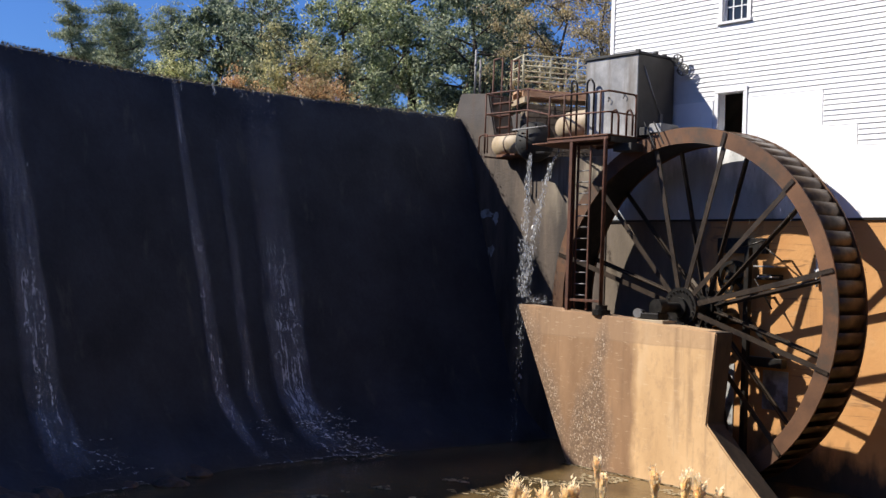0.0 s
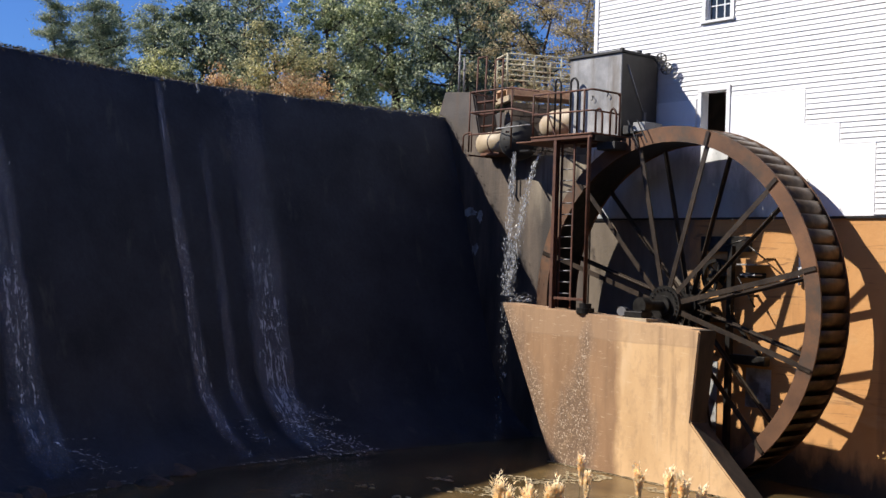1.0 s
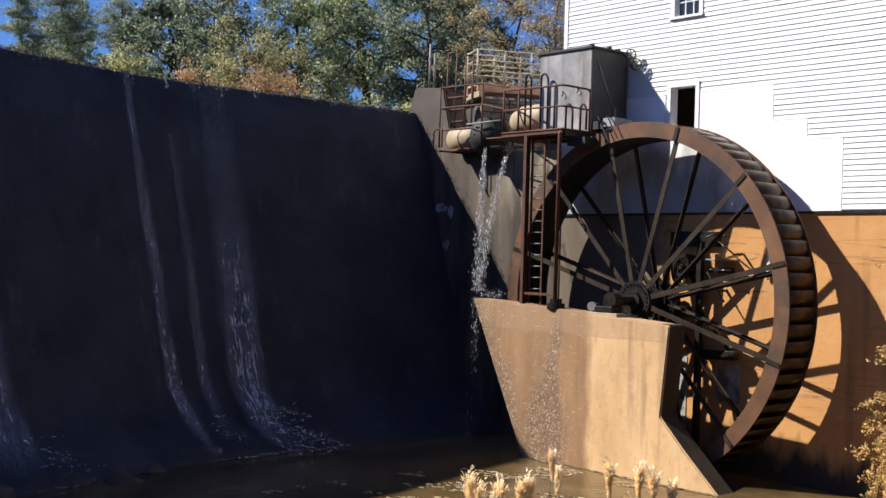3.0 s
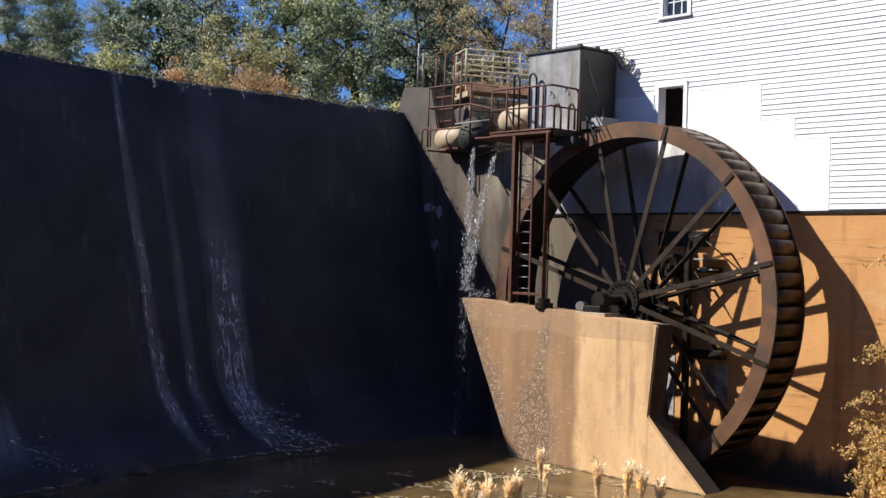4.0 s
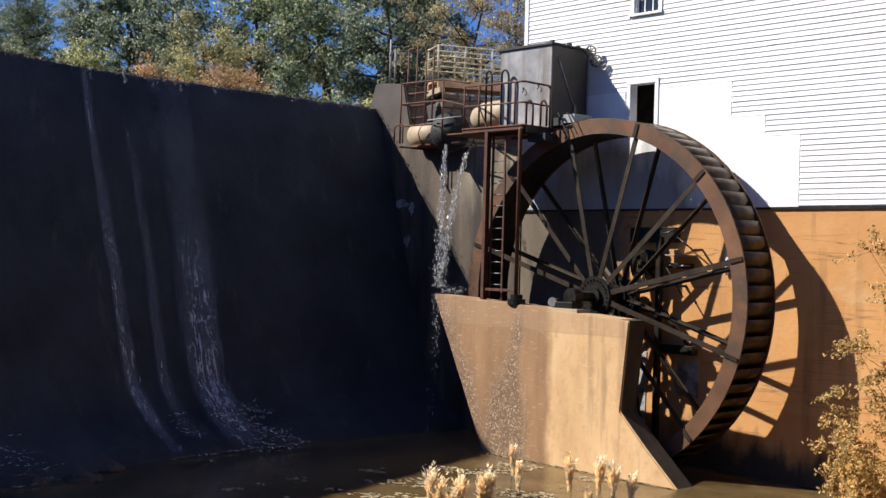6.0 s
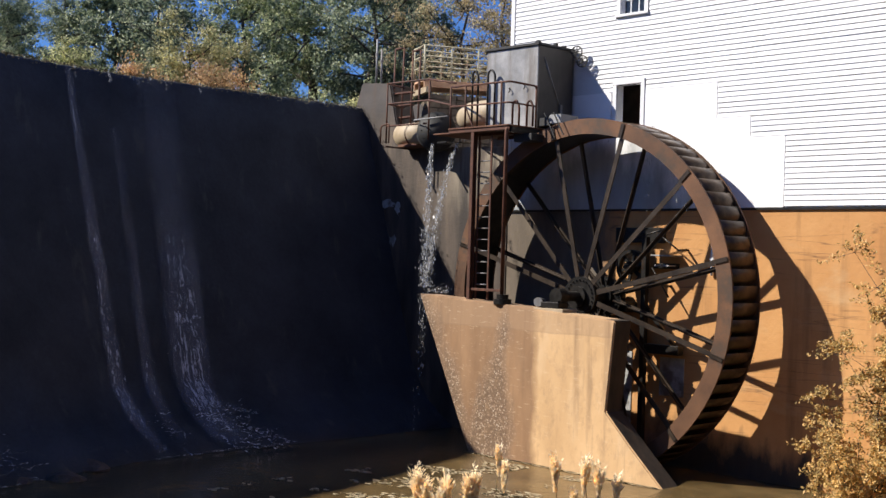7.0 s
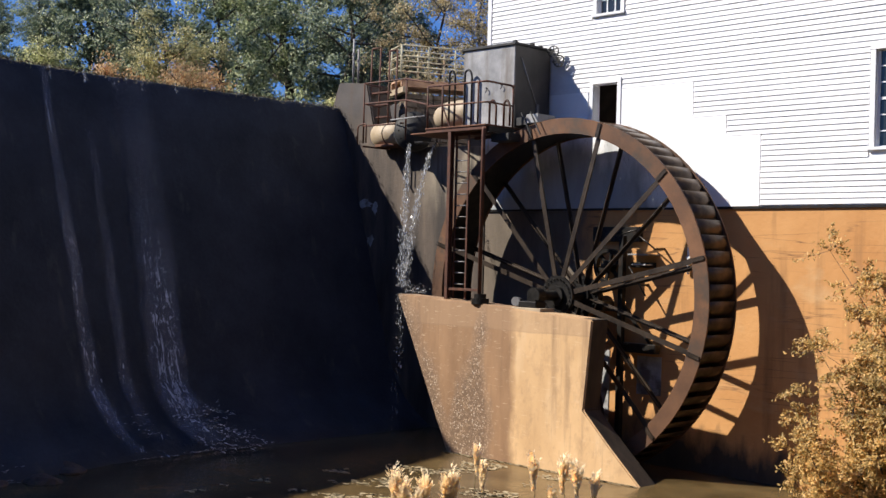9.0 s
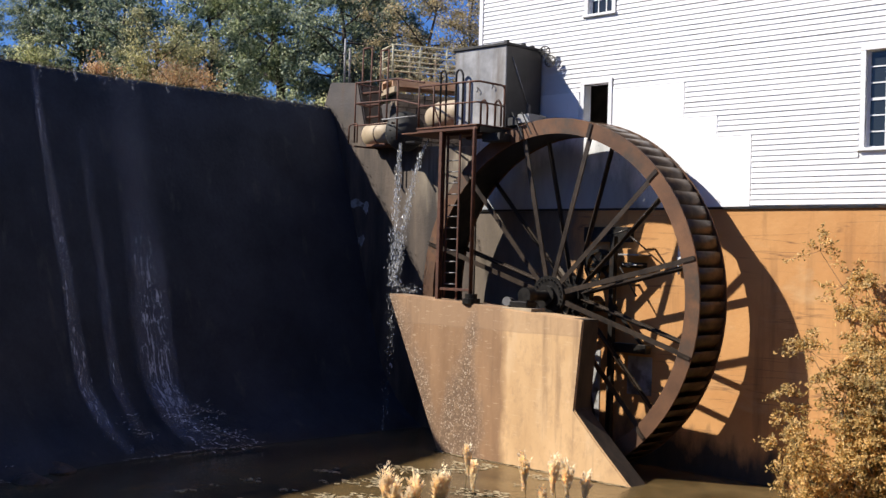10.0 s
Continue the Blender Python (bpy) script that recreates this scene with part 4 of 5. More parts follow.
def build_tank():
    x0, x1, y0, y1, z0, z1 = -23.94, -21.99, 24.34, 25.8, 8.80, 11.06
    t = thing("water_tank", "weathered grey steel head tank with a black rim", "tank")
    part("body", box(bmesh.new(), x0, x1, y0, y1, z0, z1, 0.015), TANK, t)
    part("shaded_side", box(bmesh.new(), x1 + 0.002, x1 + 0.02, y0 + 0.01, y1 - 0.01, z0 + 0.01, z1 - 0.01, 0.004), TANK_SHADE, t, "stained side sheet with shade in its colour")
    bm = bmesh.new()
    box(bm, x0 - 0.05, x1 + 0.05, y0 - 0.05, y0 + 0.05, z1, z1 + 0.075, 0.01)
    box(bm, x0 - 0.05, x1 + 0.05, y1 - 0.05, y1 + 0.05, z1, z1 + 0.075, 0.01)
    box(bm, x0 - 0.05, x0 + 0.05, y0 + 0.05, y1 - 0.05, z1, z1 + 0.075, 0.01)
    box(bm, x1 - 0.05, x1 + 0.05, y0 + 0.05, y1 - 0.05, z1, z1 + 0.075, 0.01)
    box(bm, x0, x1, y0 + 0.05, y1 - 0.05, z1 + 0.02, z1 + 0.06)
    part("rim", bm, BLACK, t, "black rim cap")
    for p in ((x1 - 0.1, y0 + 0.1), (x1 - 0.1, y1 - 0.3), (x1 - 0.05, y0 + 0.75)):
        part("lug", box(bmesh.new(), p[0] - 0.06, p[0] + 0.06, p[1] - 0.05, p[1] + 0.05, z1 + 0.075, z1 + 0.15, 0.01), BLACK, t)
    for x, z in ((-22.42, 9.95), (-22.98, 9.9)):
        pipe_run("hook", [(x - 0.04, y0 - 0.01, z + 0.06), (x - 0.03, y0 - 0.06, z + 0.06), (x + 0.03, y0 - 0.07, z), (x - 0.03, y0 - 0.06, z - 0.07)], 0.014, BLACK, t)
    smooth(part("gate_rod", tube(bmesh.new(), [(x1 + 0.03, 24.55, 10.75), (x1 + 0.03, 25.25, 9.45)], 0.02, 8), TANK, t, "slanting pale gate rod"))
    part("rod_clamp", box(bmesh.new(), x1, x1 + 0.09, 25.2, 25.3, 9.25, 9.52, 0.01), TANK, t)
    for k, (x, y, z) in enumerate(((-21.72, 25.62, 11.02), (-21.52, 25.62, 10.74))):
        hw = part("handwheel", disc(bmesh.new(), (x, y, z), (0.25, -1, 0.0), 0.17, 0.03, 24, 0.14), BLACK, t, "dark iron handwheel")
        bm = bmesh.new()
        for i in range(4):
            a = math.pi * i / 4
            d = Vector((math.cos(a), 0.25 * math.cos(a), math.sin(a))) * 0.15
            beam(bm, Vector((x, y, z)) - d, Vector((x, y, z)) + d, 0.02, 0.02)
        tube(bm, [(x, y, z), (x - 0.25, y + 0.03, z)], 0.02, 6)
        part("spokes", bm, BLACK, hw)


def build_chute():
    c = thing("sluice_chute", "short pale metal chute above the wheel's rim", "chute")
    part("trough", box(bmesh.new(), -21.5, -21.08, 24.3, 25.0, 8.88, 9.12, 0.01), TANK, c)
    part("feed_box", box(bmesh.new(), -21.9, -21.5, 24.35, 24.95, 8.84, 9.06, 0.01), BLACK, c)
    part("feed_trough", box(bmesh.new(), -22.15, -21.5, 23.62, 24.32, 8.36, 8.57, 0.01), BLACK, c, "black wet feed trough")
    for x in (-21.3, -20.98):
        part("stay", beam(bmesh.new(), (x - 0.02, 23.9, 9.12), (x + 0.34, 23.9, 8.5), 0.028, 0.028), BLACK, c)


def build_platform():
    p = thing("wheel_platform", "rusty steel service platform standing on the pier", "platform")
    x0, x1, y0, y1, z = -24.15, -21.84, 23.08, 24.2, 8.78
    part("deck", box(bmesh.new(), x0, x1, y0, y1, z - 0.04, z, 0.006), DECK, p)
    part("deck", box(bmesh.new(), x0 + 0.002, x1, y1 + 0.005, 25.1, z - 0.05, z - 0.004, 0.006), DECK, p)
    for y in (y0 + 0.06, y1 - 0.1, 25.1):
        part("joist", box(bmesh.new(), x0, x1 - 0.02, y - 0.03, y + 0.03, z - 0.14, z - 0.052, 0.005), RAIL, p)
    part("edge_beam", box(bmesh.new(), x1 - 0.1, x1, y0 + 0.12, 25.6, z - 0.2, z - 0.052, 0.005), IRON, p)
    for x in (-23.22,):
        bm = box(bmesh.new(), x - 0.055, x + 0.055, 23.12, 23.15, 4.09, z - 0.142, 0.003)
        box(bm, x - 0.055, x + 0.055, 23.25, 23.28, 4.09, z - 0.142, 0.003)
        box(bm, x - 0.012, x + 0.012, 23.15, 23.25, 4.09, z - 0.142)
        part("column", bm, RAIL, p)
    smooth(part("column", tube(bmesh.new(), bow([(-21.94, 23.12, 4.25), (-21.94, 23.12, z - 0.1), (-21.94, 23.3, z - 0.08)]), 0.055, 12), RAIL, p, "round pipe column"))
    bm = disc(bmesh.new(), (-21.94, 23.15, 4.08), (0, 0, 1), 0.24, 0.14, 16)
    disc(bm, (-21.94, 23.15, 4.2), (0, 0, 1), 0.16, 0.14, 16)
    part("foot", bm, IRON, p, "black cast foot")
    part("cross_bar", box(bmesh.new(), -23.2, -21.98, 23.16, 23.24, 4.33, 4.40, 0.006), RAIL, p)
    # front railing, with its return to the tank
    for zz, r in ((9.91, 0.028), (9.36, 0.024)):
        pipe_run("top_rail" if zz > 9.5 else "mid_rail", [(-24.1, 23.1, zz + 0.02), (-22.2, 23.1, zz), (-21.86, 23.12, zz), (-21.86, 24.16, zz - 0.01), (-21.86, 24.18, zz - 0.5 if zz > 9.5 else zz - 0.1)], r, RAIL, p)
    for x, y in ((-23.5, 23.1), (-24.08, 23.1), (-22.15, 23.1), (-21.86, 24.16)):
        smooth(part("post", tube(bmesh.new(), [(x, y, z), (x, y, 9.92)], 0.028, 8), RAIL, p))
    # grab loops
    for x, y, h, w, lean in ((-22.15, 23.55, 9.42, 0.24, 0.0), (-21.95, 23.9, 9.44, 0.22, 0.0), (-23.7, 24.16, 10.46, 0.27, 0.0), (-24.25, 24.1, 10.48, 0.22, 0.0)):
        pipe_run("grab_loop", [(x, y, z), (x, y, h - 0.02), (x + w * 0.5, y, h + 0.06), (x + w, y, h - 0.1), (x + w, y, z)], 0.03, IRON if h > 10 else RAIL, p)
    part("knee_brace", beam(bmesh.new(), (-23.5, 23.1, 9.36), (-23.2, 23.1, z), 0.03, 0.03), RAIL, p)


def build_ladder():
    l = thing("ladder", "narrow rusty steel ladder from pier to platform", "ladder")
    for x in (-23.14, -22.68):
        part("stile", box(bmesh.new(), x - 0.03, x + 0.03, 23.32, 23.36, 4.1, 8.56, 0.004), RAIL, l)
    z = 4.5
    while z < 8.0:
        smooth(part("rung", tube(bmesh.new(), [(-23.12, 23.34, z), (-22.7, 23.34, z)], 0.016, 8), TANK, l))
        z += 0.305


def build_penstock():
    p = thing("penstock_pipe", "buff painted penstock pipe with a black end cap", "pipe")
    c = Vector((-26.92, 25.25, 9.04))
    smooth(part("barrel", tube(bmesh.new(), [(-29.0, 25.72, 9.08), (-28.5, 25.62, 9.08), c - Vector((0.35, -0.06, 0))], 0.36, 24), PIPE, p))
    for x in (-28.25, -27.6):
        part("band", disc(bmesh.new(), (x, 25.62 - 0.2 * (x + 28.6) / 1.8, 9.06), (1, -0.16, 0), 0.385, 0.07, 24), RAIL, p)
    bm = disc(bmesh.new(), c, (0.75, -0.66, 0.06), 0.60, 0.46, 32)
    bmesh.ops.bevel(bm, geom=[e for e in bm.edges if e.calc_face_angle(0) > 1], offset=0.05, segments=3, affect="EDGES")
    cap = smooth(part("end_cap", bm, BLACK, p, "black cast end cap"))
    ax = Vector((0.75, -0.62, 0)).normalized()
    s = ax.cross(Vector((0, 0, 1)))
    for k in range(12):
        a = 2 * math.pi * k / 12
        q = c + ax * 0.24 + s * 0.47 * math.cos(a) + Vector((0, 0, 1)) * 0.47 * math.sin(a)
        part("bolt", disc(bmesh.new(), q, ax, 0.025, 0.05, 6), IRON, cap)
    feed = [(-26.05, 26.35, 9.36), (-26.0, 25.9, 9.40), (-25.85, 25.6, 9.44), (-25.5, 25.42, 9.47), (-25.0, 25.36, 9.48), (-23.93, 25.3, 9.48)]
    smooth(part("feed_pipe", tube(bmesh.new(), feed, 0.40, 24), PIPE, p, "fat cream pipe feeding the tank"))
    part("flange", disc(bmesh.new(), (-24.02, 25.3, 9.48), (1, 0, 0), 0.5, 0.06, 28), RAIL, p)
    part("spout", box(bmesh.new(), -26.3, -25.9, 24.7, 25.0, 8.60, 8.66, 0.01), IRON, p)


def build_walkway():
    w = thing("walkway", "rust-red walkway with pipe railings beside the abutment", "walkway")
    z = 8.74
    part("deck", box(bmesh.new(), -28.75, -27.25, 25.3, W - 0.01, z - 0.08, z, 0.006), DECK, w)
    part("deck", box(bmesh.new(), -25.4, -24.16, 23.7, 25.35, z - 0.02, z + 0.02, 0.006), DECK, w)
    for x in (-28.7, -27.3):
        part("bearer", box(bmesh.new(), x - 0.03, x + 0.03, 24.74, W - 0.01, z - 0.13, z - 0.084, 0.004), RAIL, w)
    for zz in (10.62, 9.98, 9.28):
        pts = [(-28.95, W - 0.2, zz), (-28.75, 24.8, zz), (-26.8, 24.8, zz - 0.02), (-24.1, 23.3, zz - 0.55 if zz > 9.9 else zz - 0.3)] if zz > 9.5 else [(-28.75, 24.8, zz), (-26.9, 24.8, zz - 0.02)]
        pipe_run("top_rail" if zz > 10.2 else "mid_rail", pts, 0.027, RAIL, w)
    for x in (-28.75, -27.1, -26.8):
        smooth(part("post", tube(bmesh.new(), [(x, 24.8, z), (x, 24.8, 10.64 if x != -27.1 else 9.3)], 0.028, 8), RAIL, w))
    pipe_run("hoop", [(-29.0, 24.78, z), (-29.0, 24.78, 9.3), (-28.6, 24.78, 9.36), (-28.6, 24.78, z)], 0.024, RAIL, w)
    smooth(part("pale_rod", tube(bmesh.new(), [(-27.25, 24.6, 9.36), (-25.35, 24.2, 9.32)], 0.022, 8), TANK, w, "thin pale pipe"))


def build_ladder_cage():
    c = thing("cage_ladder", "rusty caged ladder rising behind the abutment", "ladder")
    for x in (-29.85, -29.42, -28.98, -28.62):
        smooth(part("stile", tube(bmesh.new(), [(x, 26.0, 8.8 if x > -29.2 else 9.2), (x, 26.05, 12.0 if x < -29.2 else 11.85)], 0.03, 8), RAIL, c))
    for a, b, zt in ((-29.85, -29.42, 12.0), (-28.98, -28.62, 11.85)):
        smooth(part("top_bar", tube(bmesh.new(), [(a, 26.05, zt), (b, 26.05, zt)], 0.03, 8), RAIL, c))
    for z in (9.3, 9.7, 10.1, 10.5):
        part("tread", box(bmesh.new(), -29.85, -29.0, 26.0, 26.2, z, z + 0.05, 0.005), RAIL, c)
    for x in (-30.85, -30.6):
        t = thing("marker_post", "thin grey steel post on the abutment", "post", "posts on the abutment")
        smooth(part("pole", tube(bmesh.new(), [(x, 26.1, 10.85), (x, 26.1, 12.45 if x < -30.7 else 12.1)], 0.035, 8), TANK, t))
        part("collar", disc(bmesh.new(), (x, 26.1, 11.95 if x < -30.7 else 11.7), (0, 0, 1), 0.06, 0.06, 10), TANK, t)


def build_bridge():
    b = thing("gate_bridge", "rusty footbridge over the forebay with faded yellow rails", "bridge")
    skew = Matrix.Translation((-29.3, 26.85, 0)) @ Matrix.Rotation(radians(-24), 4, "Z") @ Matrix.Translation((29.3, -26.85, 0))
    b.matrix_world = skew
    x0, x1, y0, y1, z = -30.35, -29.3, 26.85, 31.6, 11.08
    part("deck", box(bmesh.new(), x0, x1, y0, y1, z - 0.07, z, 0.006), TAN, b)
    for x in (x0, x1):
        part("girder", box(bmesh.new(), x - 0.04, x + 0.04, y0, y1, z - 0.26, z - 0.072, 0.006), TAN, b)
        for zz in (12.2, 11.85, 11.5):
            smooth(part("rail", tube(bmesh.new(), [(x, y0, zz), (x, y1, zz)], 0.026, 8), YELLOW, b))
        for i in range(6):
            y = y0 + (y1 - y0) * i / 5
            smooth(part("post", tube(bmesh.new(), [(x, y, z), (x, y, 12.22)], 0.03 if i else 0.036, 8), YELLOW, b))
    for zz in (12.2, 11.85, 11.5):
        smooth(part("rail", tube(bmesh.new(), [(x0, y0, zz), (x1, y0, zz)], 0.026, 8), YELLOW, b))
    part("bearer", box(bmesh.new(), x0 - 0.15, x1 + 0.15, y0 + 0.02, y0 + 0.2, z - 0.46, z - 0.262, 0.01), PIPE, b, "pale timber bearer")
    # rough stones of the wall under it
    s = thing("stone_pier", "rough brown stone pier under the footbridge", "pier")
    s.matrix_world = skew
    rnd = random.Random(8)
    zz = 7.9
    while zz < 10.6:
        h = min(rnd.uniform(0.18, 0.3), 10.62 - zz)
        y = 27.05
        while y < 31.4:
            w = rnd.uniform(0.3, 0.62)
            part("stone", box(bmesh.new(), -30.0, -29.36 + rnd.uniform(-0.04, 0.03), y + 0.005, y + w - 0.005, zz + 0.005, zz + h - 0.005, 0.02), STONE, s)
            y += w
        zz += h
    part("core", box(bmesh.new(), -30.2, -29.45, 27.1, 31.4, 7.9, 10.6), WING, s)


build_tank()
build_chute()
build_platform()
build_ladder()
build_penstock()
build_walkway()
build_ladder_cage()
build_bridge()


# ---- falling water ----
def drops(items, name, label):
    """Slender twisted lozenges of white water: centre, direction, length, width."""
    v, f = [], []
    for c, d, ln, wd in items:
        d = d.normalized()
        a = d.orthogonal().normalized() * wd
        b = d.cross(a)
        k = len(v)
        v += [c - d * ln * 0.5, c + a * 0.5, c + b * 0.35, c - a * 0.5, c - b * 0.35, c + d * ln * 0.5]
        f += [(k, k + 2, k + 1), (k, k + 3, k + 2), (k, k + 4, k + 3), (k, k + 1, k + 4),
              (k + 5, k + 1, k + 2), (k + 5, k + 2, k + 3), (k + 5, k + 3, k + 4), (k + 5, k + 4, k + 1)]
    o = part(name, (v, f), WHITE_WATER)
    return tagged(o, label, "water", kind="stuff")


def face_at(y, d):
    return Vector((crest_x(y) + 0.33 * d + 0.07 + max(0.0, d - 8.5) * 0.85 + max(0.0, d - 9.5) * 0.9, y, crest_z(y) - d))


def build_streams():
    rnd = random.Random(12)
    thin = "thin white stream running down the dam"
    broad = "broad veil of white water on the dam"
    for y, slide, w0, w1, n, d0, d1, film, label in ((15.05, 0.042, 0.30, 0.62, 70, 0.05, 9.95, STREAM_FILM, thin),
                                                     (16.36, 0.006, 0.30, 0.56, 30, 1.6, 9.85, FAINT_FILM, thin),
                                                     (17.95, -0.022, 1.45, 1.45, 150, 0.05, 9.90, VEIL_FILM, broad),
                                                     (9.62, 0.07, 0.85, 1.25, 40, 0.6, 9.80, STREAM_FILM, broad)):
        def middle(d):
            return y + slide * d + 0.2 * max(0.0, d - 9.2) ** 1.5
        rows, cols = 70, 10
        v, uv, f = [], [], []
        for i in range(rows + 1):
            d = d0 + (d1 - d0) * i / rows
            w = w0 + (w1 - w0) * i / rows
            for j in range(cols + 1):
                q = j / cols
                yy = middle(d) + (q - 0.5) * w
                v.append(face_at(yy, d) + Vector((0.02 + 0.02 * noise.noise((yy * 6, d * 1.5, 3)), 0, 0)))
                uv.append((q, i / rows))
        for i in range(rows):
            for j in range(cols):
                k = i * (cols + 1) + j
                f.append((k, k + 1, k + cols + 2, k + cols + 1))
        o = smooth(part("water_film", (v, f), film))
        layer = o.data.uv_layers.new(name="run")
        for lp in o.data.loops:
            layer.data[lp.index].uv = uv[lp.vertex_index]
        tagged(o, label, "water", kind="stuff")
        items = []
        for _ in range(n):
            d = d0 + (d1 - d0) * rnd.random() ** 0.5
            k = (d - d0) / (d1 - d0)
            yy = middle(d) + (w0 + (w1 - w0) * k) * max(-0.42, min(0.42, rnd.gauss(0, 0.2)))
            c = face_at(yy, d) + Vector((rnd.uniform(0.03, 0.07), 0, 0))
            items.append((c, Vector((0.33 + rnd.gauss(0, 0.05), rnd.gauss(0, 0.12), -1)), rnd.uniform(0.05, 0.22), rnd.uniform(0.008, 0.02)))
        drops(items, "water_drops", "glinting drops in the running water")
    # short bright spills over the crest
    items = []
    for y in (15.3, 16.42, 17.3, 17.75, 18.3, 19.4):
        for _ in range(46 if y == 16.42 else 12):
            d = rnd.uniform(0.0, 0.34)
            items.append((face_at(y + rnd.gauss(0, 0.03), d) + Vector((0.03, 0, 0)), Vector((0.3, rnd.gauss(0, 0.1), -1)), rnd.uniform(0.05, 0.16), rnd.uniform(0.012, 0.03)))
    drops(items, "crest_spill", "short white spills over the dam's crest")
    # broken water at the foot: crossing ripples and a line of foam where it meets the river
    for y0, y1, n in ((17.0, 18.5, 90), (10.2, 11.0, 18), (15.4, 15.9, 16)):
        items = []
        for _ in range(n):
            dd = rnd.uniform(9.15, 10.1)
            y = rnd.uniform(y0, y1) + 0.5 * max(0.0, dd - 9.15)
            turn, bend = rnd.uniform(-0.5, 0.9), rnd.uniform(-0.4, 0.4)
            c = face_at(y, dd) + Vector((0.08, 0, 0.05))
            for i in range(rnd.randint(8, 22)):
                way = Vector((0.75 * math.sin(turn), math.cos(turn), -0.35 * math.sin(turn)))
                c = c + way * 0.045
                turn += bend * 0.2 + rnd.gauss(0, 0.1)
                items.append((c + Vector((rnd.gauss(0, 0.012), 0, rnd.gauss(0, 0.012))), way, rnd.uniform(0.05, 0.14), rnd.uniform(0.012, 0.042)))
        for _ in range(n * 3):
            y = rnd.uniform(y0, y1 + 1.0)
            items.append((Vector((crest_x(y) + 4.85 + 0.25 * noise.noise((y * 1.3, 0, 0)), y, 0.04 + abs(rnd.gauss(0, 0.02)))), Vector((0.15, 1, 0)), rnd.uniform(0.06, 0.22), rnd.uniform(0.008, 0.022)))
        drops(items, "splash_water", "foaming splash at the dam's foot")
    # jets from the penstock onto the pier
    for top, out, n, label in (((-26.65, 24.85, 8.6), (1.17, -1.42), 900, "sparkling jet of leaking water"), ((-24.95, 24.5, 8.6), (-0.24, -1.08), 900, "sparkling jet of leaking water")):
        items = []
        for _ in range(n):
            k = rnd.random()
            fall = 4.25 * k
            run = math.sqrt(k)
            c = Vector((top[0] + out[0] * run * 1.15 + rnd.gauss(0, 0.025 + 0.08 * k), top[1] + out[1] * run + rnd.gauss(0, 0.03 + 0.06 * k), top[2] - fall))
            items.append((c, Vector((rnd.gauss(0, 0.25), rnd.gauss(0, 0.25), -1)), rnd.uniform(0.03, 0.18), rnd.uniform(0.012, 0.038)))
        for _ in range(110):
            items.append((Vector((rnd.uniform(-25.1, -24.2), 23.35 + rnd.gauss(0, 0.12), 4.2 + abs(rnd.gauss(0, 0.1)))), Vector((rnd.gauss(0, 1), rnd.gauss(0, 1), 1)), rnd.uniform(0.02, 0.08), rnd.uniform(0.01, 0.02)))
        drops(items, "water_jet", label)
    items = []
    for _ in range(260):
        k = rnd.random() ** 1.6
        items.append((Vector((-25.1 + 0.15 * math.sqrt(k) + rnd.gauss(0, 0.07), 23.2 - 0.3 * k + rnd.gauss(0, 0.08), 4.15 - 4.0 * k)), Vector((rnd.gauss(0, 0.2), rnd.gauss(0, 0.2), -1)), rnd.uniform(0.03, 0.16), rnd.uniform(0.008, 0.025)))
    drops(items, "water_jet", "thin fall spilling off the pier's end")
    # drips inside the wheel
    items = []
    for _ in range(90):
        a = rnd.uniform(0.6, 1.4)
        p = rim(a, R_IN - 0.1 - abs(rnd.gauss(0, 0.5)), rnd.uniform(Y_FRONT, Y_BACK))
        items.append((p, Vector((0, 0, -1)), rnd.uniform(0.03, 0.16), rnd.uniform(0.008, 0.016)))
    drops(items, "drip_water", "drips falling from the wheel's buckets")
    # scum rafts on the river
    v, f = [], []
    for _ in range(3600):
        c = Vector((rnd.uniform(-22.6, -17.5), rnd.uniform(14.5, 22.6), WATER + 0.012))
        if noise.noise((c.x * 0.7, c.y * 1.1, 5)) + 0.5 * noise.noise((c.x * 2.1, c.y * 3.0, 9)) < 0.26:
            continue
        n = 7
        k = len(v)
        s = rnd.uniform(0.02, 0.09)
        v += [c + Vector((math.cos(2 * math.pi * i / n) * s * rnd.uniform(0.6, 1.6), math.sin(2 * math.pi * i / n) * s * rnd.uniform(0.3, 0.9), 0)) for i in range(n)]
        f.append(tuple(range(k, k + n)))
    for _ in range(900):
        c = Vector((rnd.uniform(-22.9, -16.6), 22.96 - abs(rnd.gauss(0, 0.06)), WATER + 0.014))
        n = 6
        k = len(v)
        s = rnd.uniform(0.012, 0.04)
        v += [c + Vector((math.cos(2 * math.pi * i / n) * s * rnd.uniform(0.8, 2.0), math.sin(2 * math.pi * i / n) * s * rnd.uniform(0.4, 1.0), 0)) for i in range(n)]
        f.append(tuple(range(k, k + n)))
    tagged(part("floating_scum", (v, f), FOAM), "pale scum and leaves floating on the water", "scum", kind="stuff")


build_streams()


